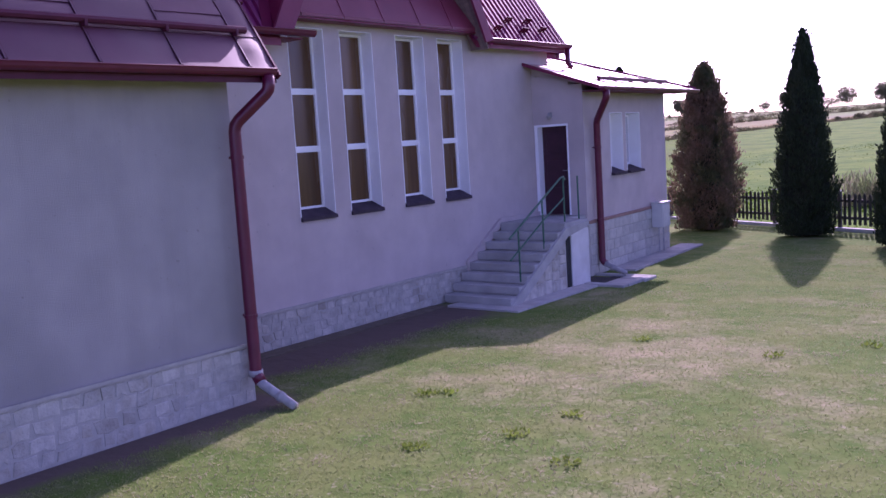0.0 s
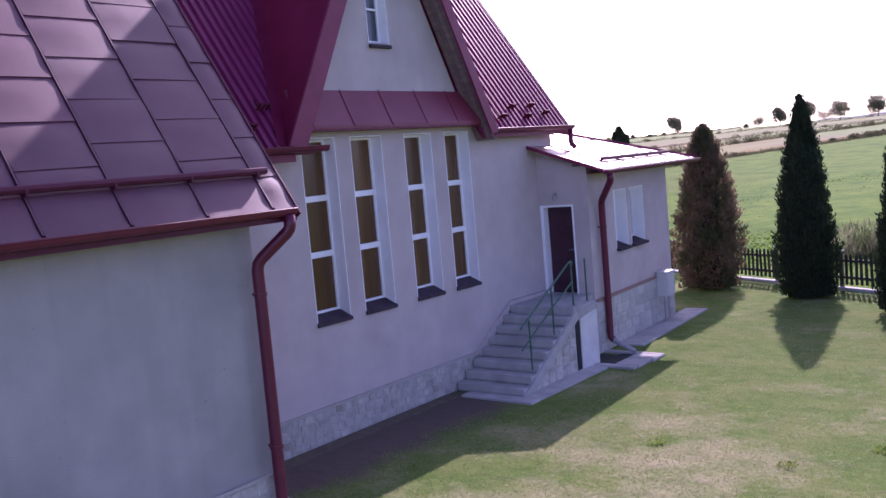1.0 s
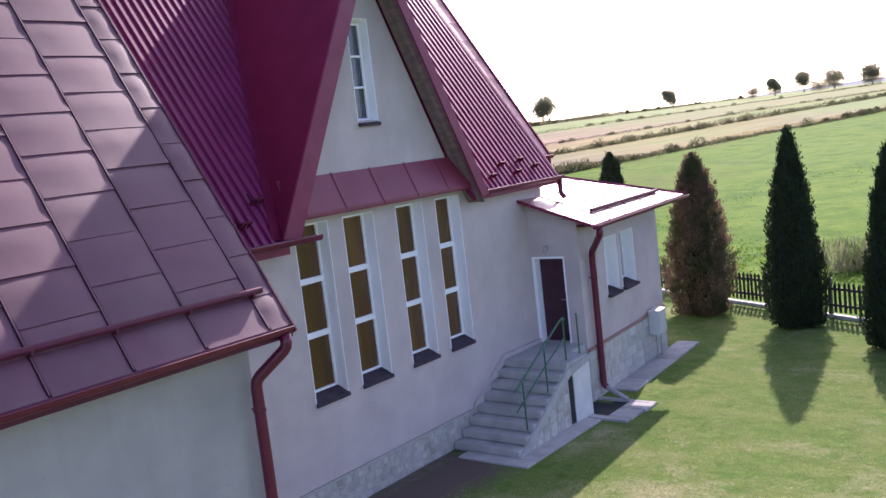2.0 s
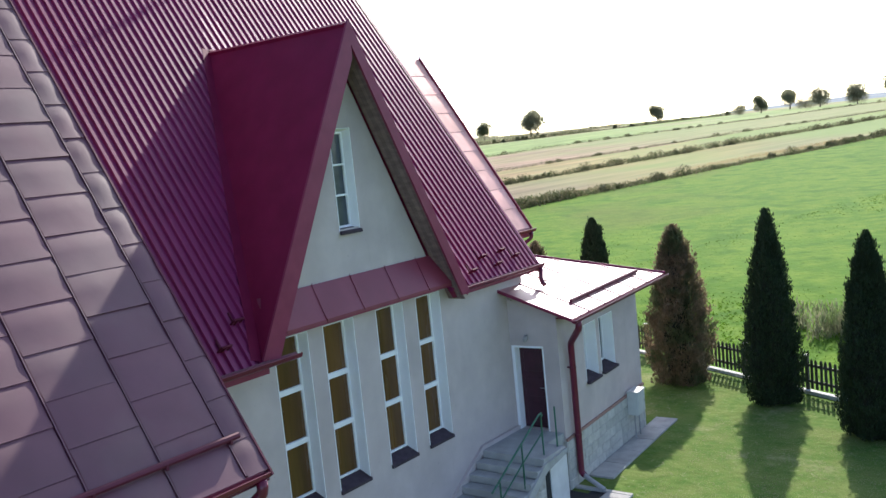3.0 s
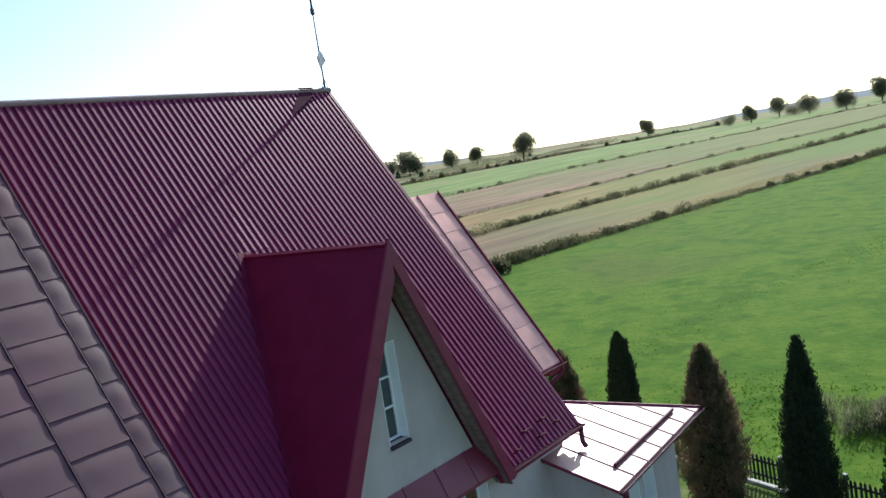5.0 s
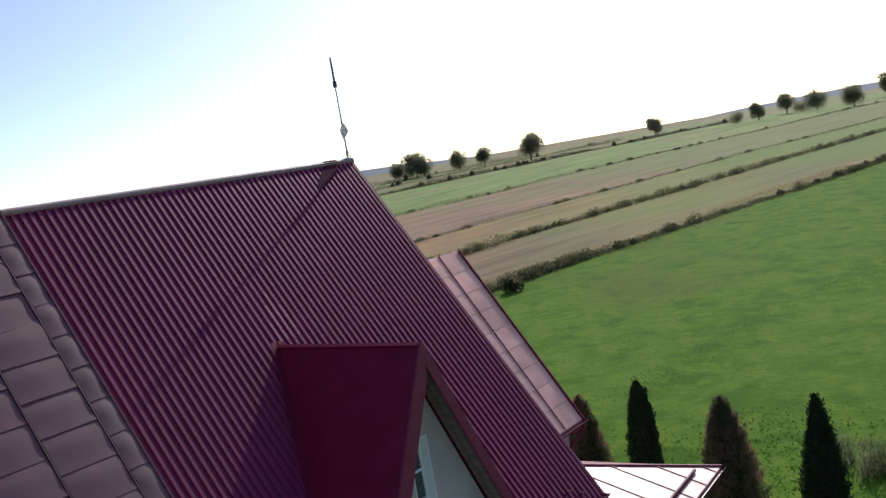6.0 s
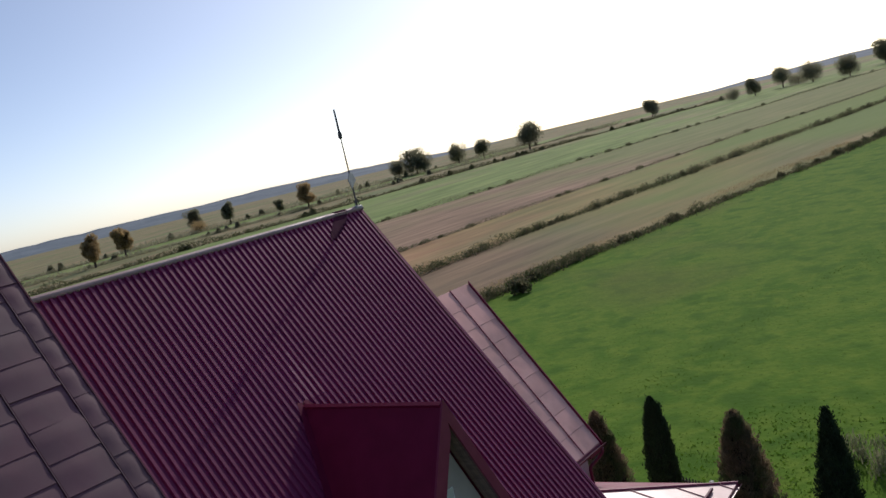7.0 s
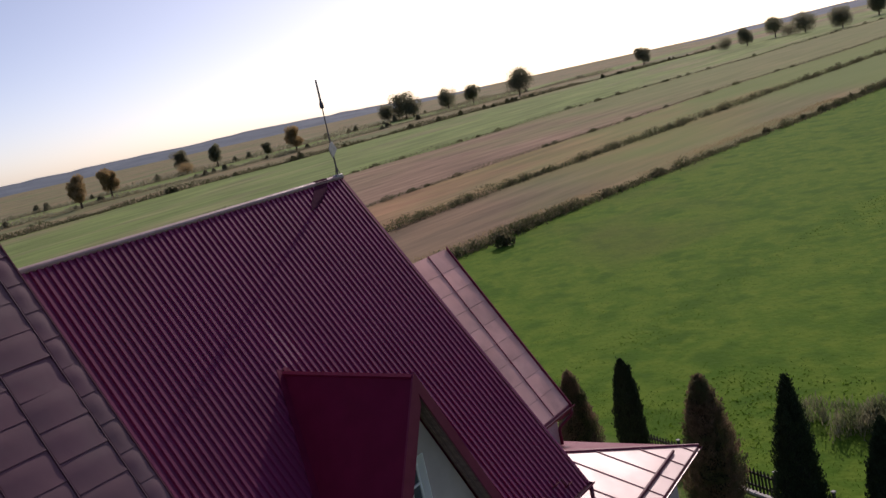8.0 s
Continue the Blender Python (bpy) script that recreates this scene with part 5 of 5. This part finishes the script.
RIDGE = [(-139, 430, 9, 7, 0, "tree on the ridge of the fields"), (-136, 464, 10, 11, 0, "tree in a row on the ridge"), (-127, 458, 5, 9, 0, "tree in a row on the ridge"), (-116, 442, 9, 11, 0, "tree in a row on the ridge"), (-91.5, 405, 9, 10, 0, "round tree on the ridge"), (-92, 479, 12, 10, 0, "tree on the ridge"), (-153, 440, 5, 8, 0, "low bush on the ridge")]
for i, (x, y, h, w, c, lab) in enumerate(FAR + RIDGE):
    field_tree(x, y, h, w, M_TREE_YELLOW if c else M_TREE_FAR, 30 + i, lab, trunk=0.12)


def bush(x, y, h, w, leaf, seed, label, count=500):
    ob = thing("bush", label, "bush", pose(x, y, rise(x, y)))
    rnd = random.Random(seed)
    lumps = [(Vector((rnd.uniform(-0.35, 0.35) * w, rnd.uniform(-0.35, 0.35) * w, h * rnd.uniform(0.2, 0.65))), w * rnd.uniform(0.18, 0.28)) for _ in range(7)]

    def place(r):
        c, q = r.choice(lumps)
        d = Vector((r.gauss(0, 1), r.gauss(0, 1), r.gauss(0, 1))).normalized()
        p = c + d * q * r.uniform(0.3, 1.0)
        p.z = max(p.z, 0.02)
        return p, d

    lv, lf = sprays(count, place, h * 0.14, seed, 0.5, 0.45)
    tagged(piece("foliage", mesh_from("foliage", lv, lf), leaf, ob), kind="stuff")
    bm = bmesh.new()
    for _ in range(6):
        a = rnd.uniform(0, 6.28)
        tube(bm, [(0, 0, -0.1), (math.cos(a) * w * 0.3, math.sin(a) * w * 0.3, h * 0.6)], [0.03, 0.01], 5)
    part("stem", bm, M_BARK, ob)


bush(-47.4, 71.4, 1.8, 2.1, M_HEDGE, 60, "dark bush at the corner of the meadow")


def tall_weeds(x, y, h, w, seed, count):
    """Upright dry stalks in loose tufts."""
    rnd = random.Random(seed)
    tufts = [(rnd.gauss(0, w * 0.35), rnd.gauss(0, w * 0.2), rnd.uniform(0.5, 1.0)) for _ in range(34)]

    def place(r):
        c = r.choice(tufts)
        px, py = x + c[0] + r.gauss(0, 0.22), y + c[1] + r.gauss(0, 0.22)
        return Vector((px, py, rise(px, py) + h * c[2] * r.random() ** 1.3 * 0.8)), Vector((r.uniform(-1, 1), r.uniform(-1, 1), 0.6)).normalized()

    lv, lf = sprays(count, place, h * 0.13, seed, 0.8, 0.12)
    tagged(piece("tall_weeds", mesh_from("tall_weeds", lv, lf), M_DRY), "tall dry weeds in the meadow behind the fence", "weeds", kind="stuff")


tall_weeds(-6.6, 36.2, 1.6, 4.2, 61, 7000)


# ---- growth along the field margins, woods on the horizon, grass ----
def margin(name, u0, y0, y1, count, h, spread, seed, leaf, label, bushes=0):
    """Rough grass along a field's edge, uneven in height and with gaps; bushes: how many low shrubs stand in it."""
    rnd = random.Random(seed)
    shrubs = [(y0 + (y1 - y0) * rnd.random() ** 1.3, rnd.uniform(0.35, 0.95), rnd.gauss(0, spread * 0.5)) for _ in range(bushes)]

    def swell(y):
        return 0.6 + 0.7 * noise.noise(Vector((u0, y * 0.035, 1.7))) + 0.4 * noise.noise(Vector((u0, y * 0.16, 6.1))) + 0.25 * noise.noise(Vector((u0, y * 0.6, 2.3)))

    def place(r):
        if shrubs and r.random() < 0.38:
            yc, size, off = r.choice(shrubs)
            d = Vector((r.gauss(0, 1), r.gauss(0, 1), abs(r.gauss(0, 1)))).normalized() * r.uniform(0.5, 1.0)
            y = yc + d.y * size * 1.7
            x = u0 + 0.26 * (y - 85) + wander(u0, y) + off + d.x * size
            return Vector((x, y, rise(x, y) + d.z * size * h * 1.5)), d.normalized()
        y = y0 + (y1 - y0) * r.random() ** 1.2
        clump = swell(y)
        while clump < 0.3 and r.random() < 0.6:
            y = y0 + (y1 - y0) * r.random() ** 1.2
            clump = swell(y)
        x = u0 + 0.26 * (y - 85) + wander(u0, y) + r.gauss(0, spread)
        return Vector((x, y, rise(x, y) + h * max(0.1, 1.5 * clump - 0.35) * r.random() ** 1.6)), Vector((r.uniform(-1, 1), r.uniform(-1, 1), 0.3)).normalized()

    lv, lf = sprays(count, place, 0.06 + h * (0.12 if h < 1.5 else 0.2), seed, 0.65, 0.3)
    tagged(piece(name, mesh_from(name, lv, lf), leaf), label, "field margin", kind="stuff")


margin("field_margin", -47, 60, 330, 64000, 0.95, 0.7, 70, M_HEDGE, "rough growth along the edge of the meadow", 90)
margin("field_margin", -51, 62, 150, 12000, 0.32, 1.3, 77, M_STRAW, "pale dry grass beside the edge of the meadow")
margin("field_margin", -75, 62, 420, 52000, 0.98, 0.8, 71, M_HEDGE, "rough brown growth between two fields", 110)
margin("field_margin", -80, 62, 190, 10000, 0.26, 1.8, 78, M_STRAW, "pale dry grass between two fields")
margin("field_margin", -101, 70, 420, 22000, 0.6, 0.6, 72, M_HEDGE, "thin growth between two fields", 30)
margin("field_margin", -160, 90, 460, 24000, 0.9, 1.1, 73, M_HEDGE, "bushy growth along a green field", 40)
margin("field_margin", -275, 100, 480, 30000, 1.8, 1.6, 74, M_HEDGE, "hedge along the far side of a field", 30)
margin("field_margin", -338, 100, 480, 26000, 2.4, 2.4, 75, M_TREE_FAR, "hedge beyond the fields", 20)
margin("field_margin", -398, 100, 480, 22000, 2.6, 2.6, 76, M_TREE_FAR, "hedge beyond the fields", 20)

# wooded ridge; its material carries the distance haze as colour
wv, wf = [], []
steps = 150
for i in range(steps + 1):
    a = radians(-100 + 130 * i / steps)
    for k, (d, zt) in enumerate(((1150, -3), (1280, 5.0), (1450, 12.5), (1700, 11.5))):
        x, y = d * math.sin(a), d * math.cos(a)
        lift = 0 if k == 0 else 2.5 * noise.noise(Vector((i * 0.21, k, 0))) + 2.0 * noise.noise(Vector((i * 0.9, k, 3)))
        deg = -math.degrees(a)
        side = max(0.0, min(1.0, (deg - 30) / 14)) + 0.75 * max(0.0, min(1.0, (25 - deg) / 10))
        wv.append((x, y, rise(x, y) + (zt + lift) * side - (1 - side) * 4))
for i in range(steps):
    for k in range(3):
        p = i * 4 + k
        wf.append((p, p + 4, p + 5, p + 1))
tagged(piece("far_woods", mesh_from("far_woods", wv, wf), M_WOODS), "wooded ridge on the horizon, blue haze painted into its colour", "woods", kind="stuff")


def lawn_place(r):
    y = 3.5 + 22 * r.random() ** 1.3
    x = r.uniform(-9.8 if 8.6 < y < 14 else -8.5, 5.5)
    while y + 0.464 * x > 25.0:
        x -= 1.0
    return Vector((x, y, 0.0)), Vector((r.uniform(-1, 1), r.uniform(-1, 1), 0.4)).normalized()


lv, lf = sprays(150000, lawn_place, 0.034, 90, 0.25, 0.18)
tagged(piece("grass", mesh_from("grass", lv, lf), M_GRASS), "short mown lawn grass with dry blades", "grass", kind="stuff")


def weed_place(r):
    c = weeds[r.randrange(len(weeds))]
    a = r.uniform(0, 6.28)
    d = r.random() ** 0.7 * 0.1
    return Vector((c[0] + d * math.cos(a) * 1.5, c[1] + d * math.sin(a) * 1.5, r.uniform(0.0, 0.05))), Vector((math.cos(a), math.sin(a), 0.4)).normalized()


rnd = random.Random(14)
weeds = [(rnd.uniform(-7, 4), rnd.uniform(5, 17)) for _ in range(8)] + [(-7.0, 9.4), (-6.8, 9.6), (-4.8, 9.5), (-5.0, 8.6)]
lv, lf = sprays(700, weed_place, 0.035, 91, 0.35, 0.4)
tagged(piece("weeds", mesh_from("weeds", lv, lf), M_WEED), "fresh green weeds in the lawn", "weeds", kind="stuff")


def meadow_place(r):
    y = 27 + 45 * r.random() ** 1.6
    x = r.uniform(-30, 12)
    if y + 0.464 * x < 26.2:
        y = 26.4 - 0.464 * x + r.uniform(0, 3)
    return Vector((x, y, rise(x, y))), Vector((r.uniform(-1, 1), r.uniform(-1, 1), 0.4)).normalized()


lv, lf = sprays(9000, meadow_place, 0.08, 92, 0.5, 0.2)
tagged(piece("meadow_tufts", mesh_from("meadow_tufts", lv, lf), M_MEADOW_TUFT), "longer grass tufts in the green meadow", "grass", kind="stuff")


def tussock_place(r):
    y = 30 + 75 * r.random() ** 1.2
    x = r.uniform(-28, 14) + 0.26 * (y - 30)
    while noise.noise(Vector((x * 0.12, y * 0.12, 8.0))) < r.uniform(-0.2, 0.35) or y + 0.464 * x < 27:
        y = 30 + 75 * r.random() ** 1.2
        x = r.uniform(-28, 14) + 0.26 * (y - 30)
    return Vector((x, y, rise(x, y))), Vector((r.uniform(-1, 1), r.uniform(-1, 1), 0.2)).normalized()


lv, lf = sprays(16000, tussock_place, 0.12, 95, 0.25, 0.35)
tagged(piece("tussocks", mesh_from("tussocks", lv, lf), M_MEADOW_TUFT), "dark grass tussocks scattered over the meadow", "grass", kind="stuff")
